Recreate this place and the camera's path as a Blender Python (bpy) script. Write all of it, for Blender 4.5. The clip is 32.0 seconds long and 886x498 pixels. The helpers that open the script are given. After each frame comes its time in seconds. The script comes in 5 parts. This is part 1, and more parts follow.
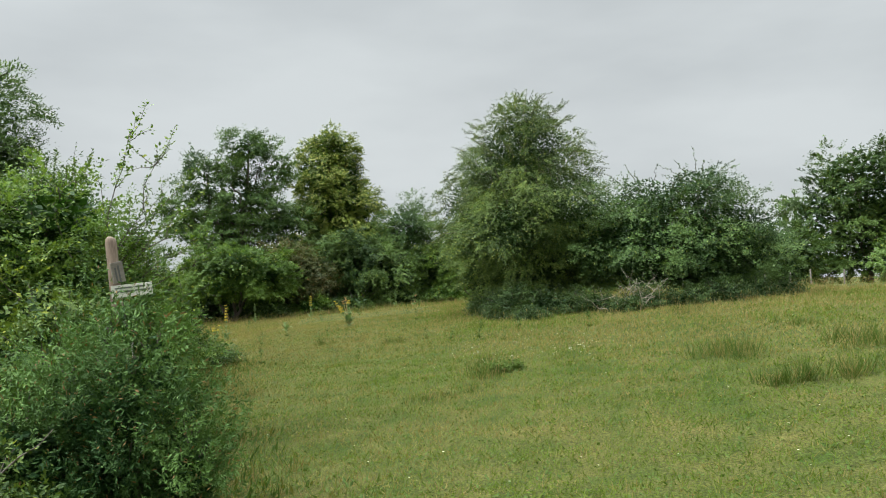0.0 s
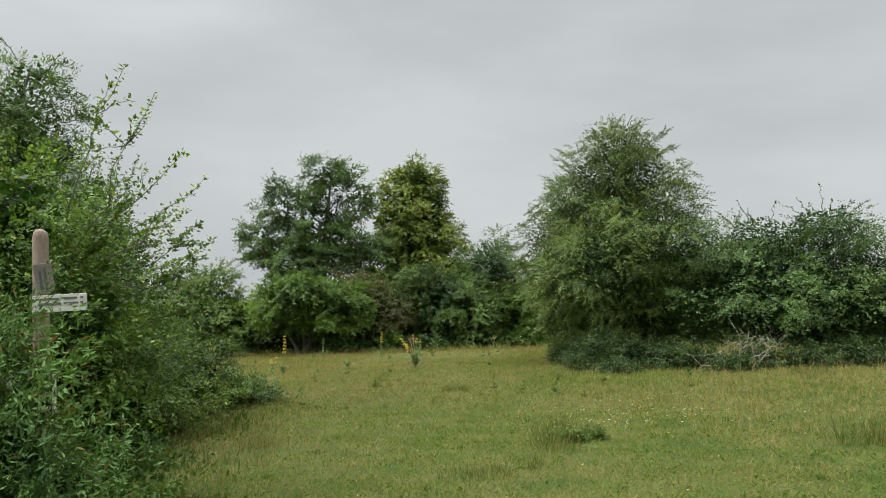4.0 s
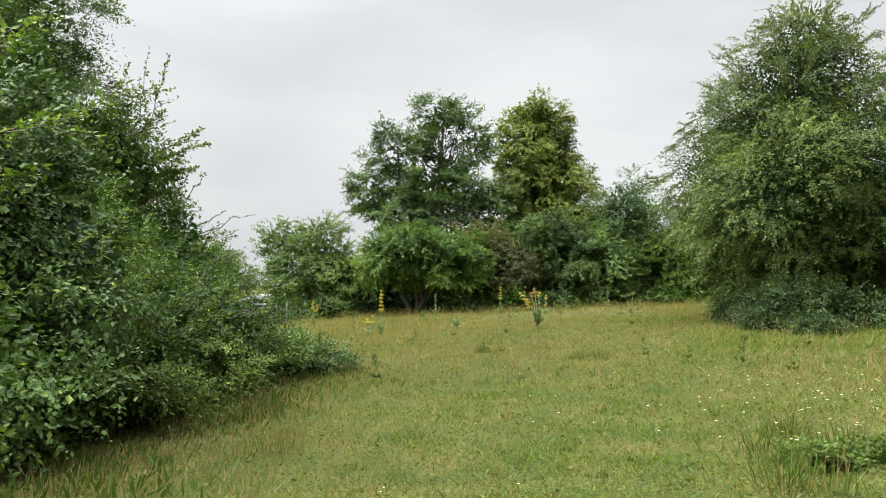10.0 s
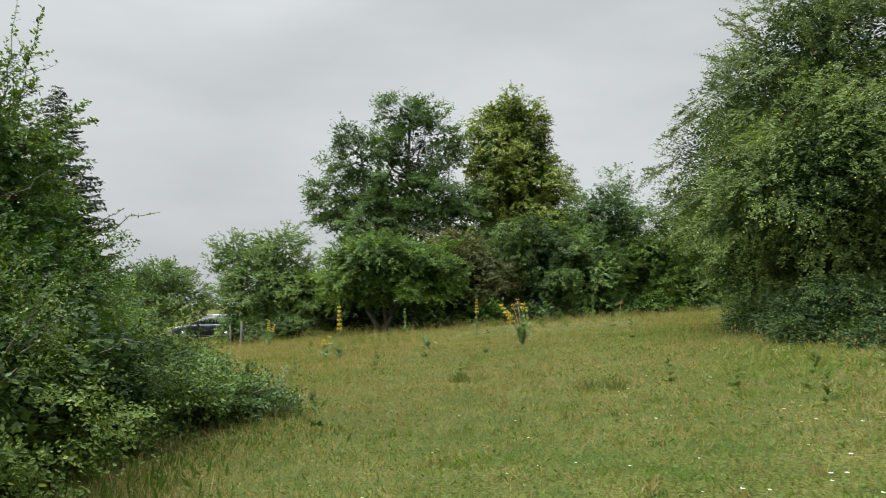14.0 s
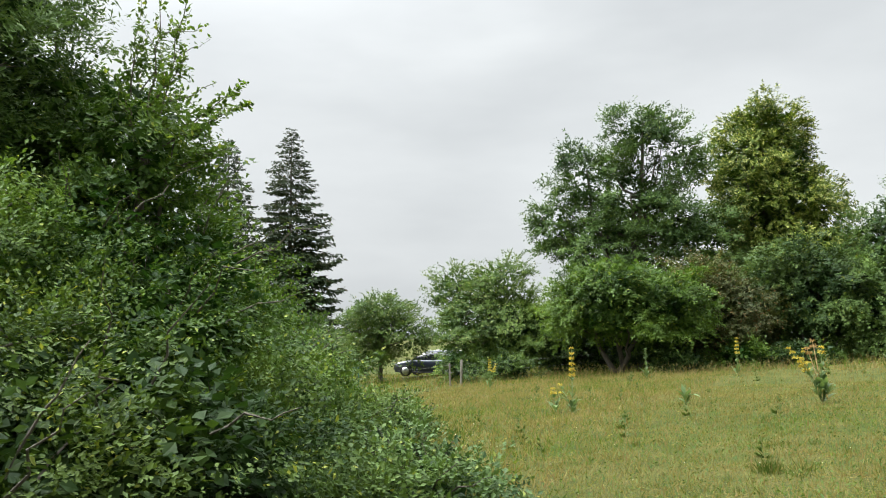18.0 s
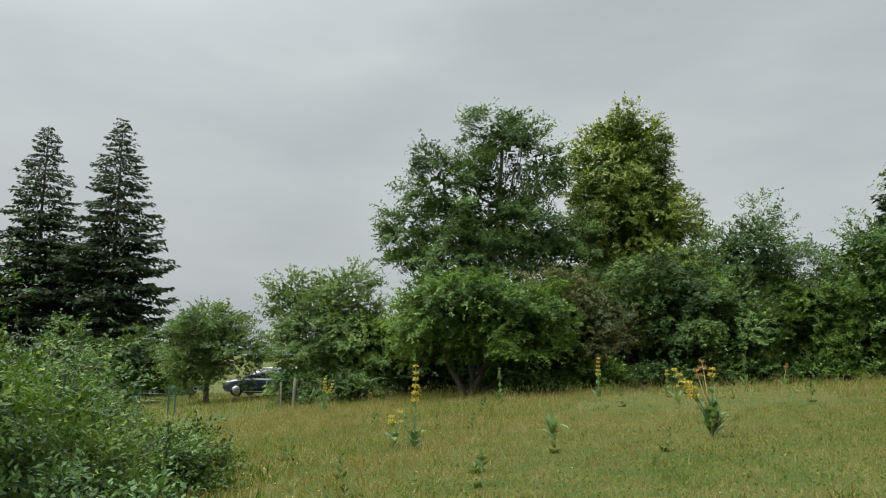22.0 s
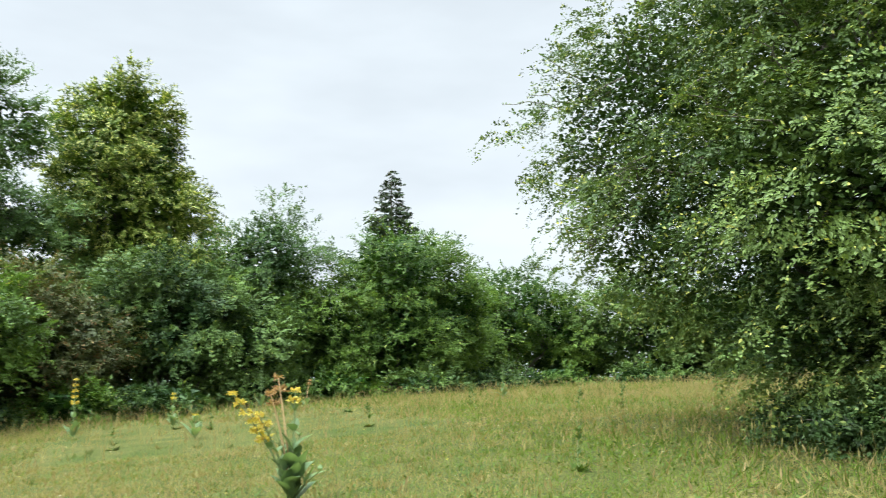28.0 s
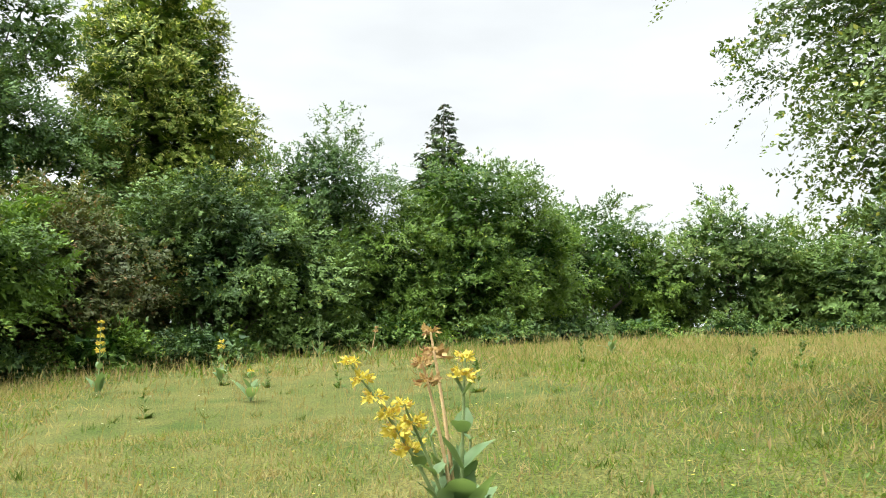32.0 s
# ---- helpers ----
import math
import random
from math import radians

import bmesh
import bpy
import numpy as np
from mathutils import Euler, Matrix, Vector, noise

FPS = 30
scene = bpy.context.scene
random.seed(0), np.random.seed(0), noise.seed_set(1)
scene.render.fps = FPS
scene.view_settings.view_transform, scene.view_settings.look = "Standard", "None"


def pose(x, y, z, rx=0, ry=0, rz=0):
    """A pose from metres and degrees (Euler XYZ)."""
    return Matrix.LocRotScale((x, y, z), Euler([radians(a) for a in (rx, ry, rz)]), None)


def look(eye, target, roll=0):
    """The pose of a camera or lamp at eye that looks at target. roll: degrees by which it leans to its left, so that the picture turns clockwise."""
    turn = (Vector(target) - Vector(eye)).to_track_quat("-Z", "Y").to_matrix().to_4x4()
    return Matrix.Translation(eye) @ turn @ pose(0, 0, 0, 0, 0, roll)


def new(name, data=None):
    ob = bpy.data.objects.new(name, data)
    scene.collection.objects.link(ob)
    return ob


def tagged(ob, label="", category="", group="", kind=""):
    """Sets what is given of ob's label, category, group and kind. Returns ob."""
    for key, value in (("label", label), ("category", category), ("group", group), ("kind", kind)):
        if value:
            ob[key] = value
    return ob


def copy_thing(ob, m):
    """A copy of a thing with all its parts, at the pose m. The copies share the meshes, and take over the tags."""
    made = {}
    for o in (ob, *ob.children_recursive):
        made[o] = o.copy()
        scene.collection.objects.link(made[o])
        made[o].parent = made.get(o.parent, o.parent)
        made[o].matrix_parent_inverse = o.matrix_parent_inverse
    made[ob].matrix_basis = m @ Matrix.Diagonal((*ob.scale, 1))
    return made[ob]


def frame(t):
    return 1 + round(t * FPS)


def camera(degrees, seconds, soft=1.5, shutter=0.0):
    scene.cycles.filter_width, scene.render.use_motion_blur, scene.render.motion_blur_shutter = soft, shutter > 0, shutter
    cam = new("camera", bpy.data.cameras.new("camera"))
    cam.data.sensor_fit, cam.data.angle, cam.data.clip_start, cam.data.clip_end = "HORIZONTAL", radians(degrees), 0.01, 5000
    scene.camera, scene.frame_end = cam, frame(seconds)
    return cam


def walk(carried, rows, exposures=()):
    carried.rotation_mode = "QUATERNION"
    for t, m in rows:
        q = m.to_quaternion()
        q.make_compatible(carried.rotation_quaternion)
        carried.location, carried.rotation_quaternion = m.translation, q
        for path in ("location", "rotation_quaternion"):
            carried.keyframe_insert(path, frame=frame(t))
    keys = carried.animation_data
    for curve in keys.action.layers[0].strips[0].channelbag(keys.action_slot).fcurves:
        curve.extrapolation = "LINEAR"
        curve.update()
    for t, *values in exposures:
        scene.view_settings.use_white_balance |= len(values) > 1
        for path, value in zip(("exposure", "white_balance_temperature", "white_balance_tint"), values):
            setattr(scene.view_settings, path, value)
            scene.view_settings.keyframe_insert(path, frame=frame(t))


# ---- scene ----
cam = camera(58.5, 32.0, 1.0, 0.2)
PATH = [
    (0, (-1.104, 0.589, 1.792), (-1.081, 2.587, 1.879), -1.6),
    (0.5, (-1.066, 0.988, 1.791), (-1.07, 2.985, 1.895), -0.3),
    (1, (-0.939, 1.353, 1.781), (-0.951, 3.347, 1.929), -0.5),
    (1.5, (-0.823, 1.711, 1.837), (-0.935, 3.693, 2.077), 0.4),
    (2, (-0.838, 2.059, 1.776), (-1.012, 4.038, 2.007), 2.5),
    (2.5, (-0.852, 2.403, 1.798), (-1.033, 4.382, 2.025), 3.6),
    (3, (-0.787, 2.724, 1.759), (-0.962, 4.704, 1.981), 3.1),
    (3.5, (-0.722, 3.079, 1.759), (-0.901, 5.06, 1.965), 2.1),
    (5.5, (-0.746, 4.849, 1.437), (-1.015, 6.827, 1.559), 1.5),
    (6, (-0.673, 5.354, 1.416), (-0.717, 7.352, 1.496), 1.7),
    (6.5, (-0.67, 5.781, 1.45), (-0.839, 7.772, 1.525), 1.2),
    (7, (-0.8, 6.238, 1.404), (-1.101, 8.214, 1.472), 1.3),
    (7.5, (-0.827, 6.604, 1.393), (-1.128, 8.578, 1.502), -0.5),
    (8, (-0.851, 7.011, 1.416), (-1.107, 8.989, 1.552), 1.1),
    (8.5, (-0.987, 7.391, 1.398), (-1.287, 9.366, 1.491), 0.3),
    (9, (-1.001, 7.806, 1.408), (-1.322, 9.779, 1.481), -0.9),
    (9.5, (-1.027, 8.188, 1.424), (-1.457, 10.14, 1.495), 0.9),
    (10, (-1.181, 8.582, 1.407), (-1.704, 10.51, 1.497), 1.1),
    (10.5, (-1.231, 9.004, 1.386), (-1.635, 10.96, 1.498), -0.1),
    (11, (-1.341, 9.422, 1.412), (-1.773, 11.371, 1.527), -0.9),
    (11.5, (-1.532, 9.845, 1.401), (-1.981, 11.791, 1.505), -0.5),
    (12, (-1.63, 10.153, 1.351), (-1.983, 12.121, 1.394), -1.6),
    (12.5, (-1.684, 10.553, 1.389), (-2.041, 12.519, 1.468), -1.8),
    (13, (-1.763, 10.951, 1.335), (-2.123, 12.917, 1.412), -1.2),
    (13.5, (-1.832, 11.336, 1.353), (-2.191, 13.301, 1.436), -0.7),
    (14, (-1.896, 11.766, 1.374), (-2.351, 13.71, 1.5), -0.4),
    (14.5, (-2.032, 12.155, 1.363), (-2.63, 14.057, 1.518), -1.1),
    (16.5, (-2.987, 14.053, 1.522), (-3.402, 15.999, 1.717), 2.6),
    (17, (-3.061, 14.433, 1.535), (-3.883, 16.229, 1.854), 1.9),
    (17.5, (-3.184, 14.777, 1.512), (-4.127, 16.517, 1.798), 0.2),
    (18, (-3.349, 15.167, 1.491), (-4.32, 16.902, 1.703), -0.1),
    (18.5, (-3.508, 15.622, 1.461), (-4.307, 17.443, 1.674), -0.3),
    (19, (-3.616, 15.936, 1.462), (-4.317, 17.793, 1.707), 1.8),
    (19.5, (-3.846, 16.314, 1.443), (-4.272, 18.25, 1.709), 2.8),
    (20, (-3.913, 16.698, 1.408), (-4.305, 18.639, 1.689), 2.5),
    (20.5, (-4.026, 17.124, 1.448), (-4.468, 19.04, 1.815), 2.8),
    (21, (-4.209, 17.521, 1.434), (-4.839, 19.403, 1.685), 0.7),
    (21.5, (-4.275, 18.026, 1.396), (-4.868, 19.918, 1.658), -1.0),
    (22, (-4.433, 18.394, 1.403), (-5.068, 20.272, 1.664), 0.9),
    (22.5, (-4.666, 18.837, 1.411), (-5.343, 20.7, 1.671), -0.2),
    (23, (-4.755, 19.262, 1.37), (-5.352, 21.154, 1.626), -1.1),
    (23.5, (-4.808, 19.708, 1.367), (-5.274, 21.636, 1.623), -0.0),
    (24, (-4.919, 20.151, 1.394), (-5.166, 22.119, 1.648), 1.4),
    (24.5, (-4.973, 20.558, 1.407), (-5.108, 22.527, 1.731), 0.4),
    (25, (-5.096, 20.992, 1.384), (-5.234, 22.959, 1.717), 1.0),
    (25.5, (-5.192, 21.381, 1.412), (-5.035, 23.344, 1.763), 1.3),
    (26, (-5.247, 21.775, 1.37), (-4.99, 23.734, 1.681), -0.4),
    (26.5, (-5.395, 22.083, 1.308), (-5.103, 24.037, 1.62), -1.1),
    (28.5, (-5.309, 24.261, 1.366), (-4.315, 25.967, 1.686), 0.3),
    (29, (-5.231, 24.581, 1.354), (-3.807, 25.945, 1.69), 0.8),
    (29.5, (-5.189, 25.039, 1.396), (-3.835, 26.473, 1.725), 1.9),
    (30, (-5.276, 25.602, 1.396), (-4.208, 27.267, 1.693), 1.9),
    (30.5, (-5.316, 26.026, 1.399), (-4.687, 27.906, 1.664), 1.4),
    (31, (-5.339, 26.483, 1.416), (-4.951, 28.437, 1.591), -0.8),
    (31.5, (-5.441, 26.991, 1.432), (-4.962, 28.926, 1.59), 0.1),
    (32, (-5.521, 27.442, 1.4), (-5.0, 29.365, 1.58), 0.5),
]
EXPOSURE = [(0, -0.08, 6400, 8), (1.0, -0.2, 6400, 8), (2, -0.3, 6500, 10), (3.5, -0.25, 6500, 10), (5.5, -0.1, 6500, 10), (6, -0.1, 6500, 10), (7, 0.08, 6500, 10), (8, -0.1, 6500, 10), (9, 0.25, 6600, 12), (10, 0.25, 6600, 12), (11, 0.05, 6600, 12), (12, 0.24, 6600, 12), (13, 0.2, 6600, 12), (14, -0.1, 6500, 10), (14.5, -0.1, 6500, 10), (16.5, -0.25, 6500, 10), (17, -0.3, 6450, 9), (18, 0.2, 6500, 10), (19, -0.15, 6380, 7), (20, -0.27, 6380, 7), (22, -0.33, 6380, 7), (23, -0.32, 6380, 7), (24, -0.17, 6380, 7), (25, -0.13, 6380, 7), (26, 0.25, 6500, 10), (28.5, 0.55, 6050, 8), (29.2, 0.68, 6050, 8), (30, 0.62, 6050, 8), (31, 0.5, 6500, 10), (32, 0.6, 6500, 10)]
walk(cam, [(t, look(eye, target, roll)) for t, eye, target, roll in PATH], EXPOSURE)

# ---- world, sun, exposure ----
world = bpy.data.worlds.new("overcast_sky")
scene.world = world
world.use_nodes = True
wn, wl = world.node_tree.nodes, world.node_tree.links
wn.clear()


def wnode(kind, **props):
    n = wn.new(kind)
    for key, value in props.items():
        if key == "op":
            n.operation = value
        elif key == "blend":
            n.data_type, n.blend_type = "RGBA", value
    return n


SUN_UP, SUN_ROUND = 42.0, 264.0
sky = wn.new("ShaderNodeTexSky")
sky.sky_type, sky.sun_disc = "NISHITA", False
sky.sun_elevation, sky.sun_rotation = radians(SUN_UP), radians(SUN_ROUND)
sky.air_density, sky.dust_density = 1.0, 6.0
coord = wn.new("ShaderNodeTexCoord")
split = wn.new("ShaderNodeSeparateXYZ")
wl.new(coord.outputs["Generated"], split.inputs[0])
stretch = wn.new("ShaderNodeMapping")
stretch.inputs["Scale"].default_value = (1.0, 1.0, 3.2)
wl.new(coord.outputs["Generated"], stretch.inputs[0])
cloud = wn.new("ShaderNodeTexNoise")
cloud.inputs["Scale"].default_value, cloud.inputs["Detail"].default_value = 1.7, 5.0
cloud.inputs["Roughness"].default_value = 0.5
wl.new(stretch.outputs[0], cloud.inputs["Vector"])
ramp = wn.new("ShaderNodeValToRGB")
ramp.color_ramp.elements[0].position, ramp.color_ramp.elements[0].color = 0.33, (0.575, 0.608, 0.628, 1)
ramp.color_ramp.elements[1].position, ramp.color_ramp.elements[1].color = 0.68, (0.790, 0.826, 0.838, 1)
wl.new(cloud.outputs["Fac"], ramp.inputs[0])
# The cloud is brightest high up, round the place where the sun stands behind it.
GLOW_UP = 75.0
glow = wn.new("ShaderNodeVectorMath")
glow.operation = "DOT_PRODUCT"
wl.new(coord.outputs["Generated"], glow.inputs[0])
glow.inputs[1].default_value = (math.cos(radians(GLOW_UP)) * math.sin(radians(SUN_ROUND)), math.cos(radians(GLOW_UP)) * math.cos(radians(SUN_ROUND)), math.sin(radians(GLOW_UP)))
up = wnode("ShaderNodeMath", op="MAXIMUM")
wl.new(glow.outputs["Value"], up.inputs[0])
up.inputs[1].default_value = 0.0
steep = wnode("ShaderNodeMath", op="POWER")
wl.new(up.outputs[0], steep.inputs[0])
steep.inputs[1].default_value = 6.5
steeper = wnode("ShaderNodeMath", op="MULTIPLY_ADD")
wl.new(steep.outputs[0], steeper.inputs[0])
steeper.inputs[1].default_value, steeper.inputs[2].default_value = 22.0, 0.95
lit = wn.new("ShaderNodeVectorMath")
lit.operation = "SCALE"
wl.new(ramp.outputs[0], lit.inputs[0])
wl.new(steeper.outputs[0], lit.inputs["Scale"])
sky_bg = wn.new("ShaderNodeBackground")
sky_bg.inputs["Strength"].default_value = 0.06
wl.new(sky.outputs[0], sky_bg.inputs[0])
cloud_bg = wn.new("ShaderNodeBackground")
cloud_bg.inputs["Strength"].default_value = 1.0
wl.new(lit.outputs[0], cloud_bg.inputs[0])
cover = wn.new("ShaderNodeMixShader")
cover.inputs[0].default_value = 0.93
wl.new(sky_bg.outputs[0], cover.inputs[1])
wl.new(cloud_bg.outputs[0], cover.inputs[2])
wout = wn.new("ShaderNodeOutputWorld")
wl.new(cover.outputs[0], wout.inputs[0])

sun_data = bpy.data.lights.new("sun", "SUN")
sun_data.energy, sun_data.angle, sun_data.color = 3.0, radians(25), (1.0, 0.965, 0.9)
sun_lamp = new("sun", sun_data)
sun_lamp.matrix_world = pose(0, 0, 40, 90 - SUN_UP, 0, 180 - SUN_ROUND)

# ---- materials ----


def mat_base(name):
    m = bpy.data.materials.new(name)
    m.use_nodes = True
    nt = m.node_tree
    nt.nodes.clear()
    return m, nt.nodes, nt.links


def foliage(name, dark, light, odd, odd_part=0.06, rough=0.5, through_part=0.35, patch=0.6, shoots=False):
    """Leaves: every leaf a tint of its own between two greens, some of an odd colour, with larger patches of tone; light passes through."""
    m, n, l = mat_base(name)
    geo = n.new("ShaderNodeNewGeometry")
    tex = n.new("ShaderNodeTexCoord")
    noise_n = n.new("ShaderNodeTexNoise")
    noise_n.inputs["Scale"].default_value, noise_n.inputs["Detail"].default_value = patch, 3.0
    l.new(tex.outputs["Object"], noise_n.inputs["Vector"])
    tone = n.new("ShaderNodeMath")
    tone.operation = "MULTIPLY_ADD"
    l.new(noise_n.outputs["Fac"], tone.inputs[0])
    tone.inputs[1].default_value, tone.inputs[2].default_value = 1.2, -0.69
    both = n.new("ShaderNodeMath")
    both.operation = "MULTIPLY_ADD"
    both.use_clamp = True
    l.new(geo.outputs["Random Per Island"], both.inputs[0])
    both.inputs[1].default_value = 0.14
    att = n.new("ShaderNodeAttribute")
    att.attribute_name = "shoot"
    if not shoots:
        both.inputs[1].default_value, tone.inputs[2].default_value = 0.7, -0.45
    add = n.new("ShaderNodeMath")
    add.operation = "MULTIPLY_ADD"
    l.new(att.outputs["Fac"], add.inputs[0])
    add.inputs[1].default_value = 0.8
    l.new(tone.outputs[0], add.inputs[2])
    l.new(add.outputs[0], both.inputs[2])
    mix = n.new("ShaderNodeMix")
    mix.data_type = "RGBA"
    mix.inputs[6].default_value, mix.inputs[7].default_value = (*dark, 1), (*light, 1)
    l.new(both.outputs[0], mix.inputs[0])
    pick = n.new("ShaderNodeMath")
    pick.operation = "LESS_THAN"
    frac = n.new("ShaderNodeMath")
    frac.operation = "FRACT"
    many = n.new("ShaderNodeMath")
    many.operation = "MULTIPLY"
    l.new(geo.outputs["Random Per Island"], many.inputs[0])
    many.inputs[1].default_value = 91.7
    l.new(many.outputs[0], frac.inputs[0])
    l.new(frac.outputs[0], pick.inputs[0])
    pick.inputs[1].default_value = odd_part
    mix2 = n.new("ShaderNodeMix")
    mix2.data_type = "RGBA"
    # The odd colour skips the shade-toned core leaves, whose value stays below 0.13.
    young = n.new("ShaderNodeMath")
    young.operation = "GREATER_THAN"
    young.inputs[1].default_value = 0.13 if shoots else -1.0
    l.new(att.outputs["Fac"], young.inputs[0])
    chosen = n.new("ShaderNodeMath")
    chosen.operation = "MULTIPLY"
    l.new(pick.outputs[0], chosen.inputs[0])
    l.new(young.outputs[0], chosen.inputs[1])
    l.new(chosen.outputs[0], mix2.inputs[0])
    l.new(mix.outputs[2], mix2.inputs[6])
    mix2.inputs[7].default_value = (*odd, 1)
    bs = n.new("ShaderNodeBsdfPrincipled")
    bs.inputs["Roughness"].default_value = rough
    bs.inputs["Specular IOR Level"].default_value = 0.06 if rough > 0.6 else 0.15
    l.new(mix2.outputs[2], bs.inputs["Base Color"])
    tr = n.new("ShaderNodeBsdfTranslucent")
    warm = n.new("ShaderNodeMix")
    warm.data_type, warm.blend_type = "RGBA", "MULTIPLY"
    warm.inputs[0].default_value = 1.0
    l.new(mix2.outputs[2], warm.inputs[6])
    warm.inputs[7].default_value = (1.25, 1.2, 0.6, 1)
    l.new(warm.outputs[2], tr.inputs[0])
    ms = n.new("ShaderNodeMixShader")
    ms.inputs[0].default_value = through_part
    l.new(bs.outputs[0], ms.inputs[1])
    l.new(tr.outputs[0], ms.inputs[2])
    out = n.new("ShaderNodeOutputMaterial")
    l.new(ms.outputs[0], out.inputs[0])
    return m


def solid(name, dark, light, scale=8.0, rough=0.7, metal=0.0, bump=0.3, detail=5.0, stretch_z=1.0, coat=0.0):
    """A surface with mottling between two colours and a fine relief."""
    m, n, l = mat_base(name)
    tex = n.new("ShaderNodeTexCoord")
    mp = n.new("ShaderNodeMapping")
    mp.inputs["Scale"].default_value = (1, 1, stretch_z)
    l.new(tex.outputs["Object"], mp.inputs[0])
    a = n.new("ShaderNodeTexNoise")
    a.inputs["Scale"].default_value, a.inputs["Detail"].default_value = scale, detail
    l.new(mp.outputs[0], a.inputs["Vector"])
    b = n.new("ShaderNodeTexNoise")
    b.inputs["Scale"].default_value, b.inputs["Detail"].default_value = scale * 7, 4.0
    l.new(mp.outputs[0], b.inputs["Vector"])
    s = n.new("ShaderNodeMath")
    s.operation = "ADD"
    l.new(a.outputs["Fac"], s.inputs[0])
    l.new(b.outputs["Fac"], s.inputs[1])
    s2 = n.new("ShaderNodeMath")
    s2.operation, s2.use_clamp = "MULTIPLY_ADD", True
    l.new(s.outputs[0], s2.inputs[0])
    s2.inputs[1].default_value, s2.inputs[2].default_value = 1.4, -0.9
    mix = n.new("ShaderNodeMix")
    mix.data_type = "RGBA"
    mix.inputs[6].default_value, mix.inputs[7].default_value = (*dark, 1), (*light, 1)
    l.new(s2.outputs[0], mix.inputs[0])
    bs = n.new("ShaderNodeBsdfPrincipled")
    bs.inputs["Roughness"].default_value, bs.inputs["Metallic"].default_value = rough, metal
    bs.inputs["Coat Weight"].default_value = coat
    l.new(mix.outputs[2], bs.inputs["Base Color"])
    if bump:
        bp = n.new("ShaderNodeBump")
        bp.inputs["Strength"].default_value, bp.inputs["Distance"].default_value = bump, 0.01
        l.new(s.outputs[0], bp.inputs["Height"])
        l.new(bp.outputs[0], bs.inputs["Normal"])
    out = n.new("ShaderNodeOutputMaterial")
    l.new(bs.outputs[0], out.inputs[0])
    return m


def glass_dark(name):
    m, n, l = mat_base(name)
    bs = n.new("ShaderNodeBsdfPrincipled")
    bs.inputs["Base Color"].default_value = (0.01, 0.012, 0.014, 1)
    bs.inputs["Roughness"].default_value = 0.05
    out = n.new("ShaderNodeOutputMaterial")
    l.new(bs.outputs[0], out.inputs[0])
    return m


def turf(name):
    """Soil, moss and thatch under the grass, greener in some patches and straw-coloured in others."""
    m, n, l = mat_base(name)
    tex = n.new("ShaderNodeTexCoord")
    fields = []
    for scale, detail in ((0.16, 4.0), (1.6, 7.0), (38.0, 6.0)):
        a = n.new("ShaderNodeTexNoise")
        a.inputs["Scale"].default_value, a.inputs["Detail"].default_value = scale, detail
        l.new(tex.outputs["Object"], a.inputs["Vector"])
        fields.append(a)
    r = n.new("ShaderNodeValToRGB")
    r.color_ramp.elements[0].position, r.color_ramp.elements[0].color = 0.36, (0.034, 0.056, 0.009, 1)
    r.color_ramp.elements[1].position, r.color_ramp.elements[1].color = 0.68, (0.102, 0.092, 0.028, 1)
    s = n.new("ShaderNodeMath")
    s.operation = "MULTIPLY_ADD"
    l.new(fields[1].outputs["Fac"], s.inputs[0])
    s.inputs[1].default_value = 0.6
    half = n.new("ShaderNodeMath")
    half.operation = "MULTIPLY"
    l.new(fields[0].outputs["Fac"], half.inputs[0])
    half.inputs[1].default_value = 0.4
    l.new(half.outputs[0], s.inputs[2])
    l.new(s.outputs[0], r.inputs[0])
    fine = n.new("ShaderNodeMix")
    fine.data_type, fine.blend_type = "RGBA", "MULTIPLY"
    fine.inputs[0].default_value = 0.75
    l.new(r.outputs[0], fine.inputs[6])
    r2 = n.new("ShaderNodeValToRGB")
    r2.color_ramp.elements[0].position, r2.color_ramp.elements[0].color = 0.36, (0.22, 0.23, 0.2, 1)
    r2.color_ramp.elements[1].position, r2.color_ramp.elements[1].color = 0.64, (1.5, 1.5, 1.4, 1)
    l.new(fields[2].outputs["Fac"], r2.inputs[0])
    l.new(r2.outputs[0], fine.inputs[7])
    bs = n.new("ShaderNodeBsdfPrincipled")
    bs.inputs["Roughness"].default_value, bs.inputs["Specular IOR Level"].default_value = 0.95, 0.1
    l.new(fine.outputs[2], bs.inputs["Base Color"])
    bp = n.new("ShaderNodeBump")
    bp.inputs["Strength"].default_value, bp.inputs["Distance"].default_value = 0.8, 0.05
    l.new(fields[2].outputs["Fac"], bp.inputs["Height"])
    l.new(bp.outputs[0], bs.inputs["Normal"])
    out = n.new("ShaderNodeOutputMaterial")
    l.new(bs.outputs[0], out.inputs[0])
    return m


M_TURF = turf("turf")
M_SEDGE = foliage("coarse_grass", (0.034, 0.066, 0.012), (0.088, 0.130, 0.026), (0.16, 0.14, 0.05), 0.12, 0.65, 0.3, 1.5)
M_GRASS = foliage("grass_blades", (0.056, 0.098, 0.012), (0.126, 0.178, 0.028), (0.19, 0.165, 0.055), 0.1, 0.65, 0.35, 0.9)
M_STRAW = foliage("dry_grass", (0.160, 0.138, 0.050), (0.265, 0.225, 0.095), (0.24, 0.18, 0.09), 0.2, 0.8, 0.3, 0.5)
M_CLOVER = foliage("clover", (0.038, 0.076, 0.012), (0.080, 0.128, 0.024), (0.12, 0.125, 0.03), 0.05, 0.55, 0.3, 0.7)
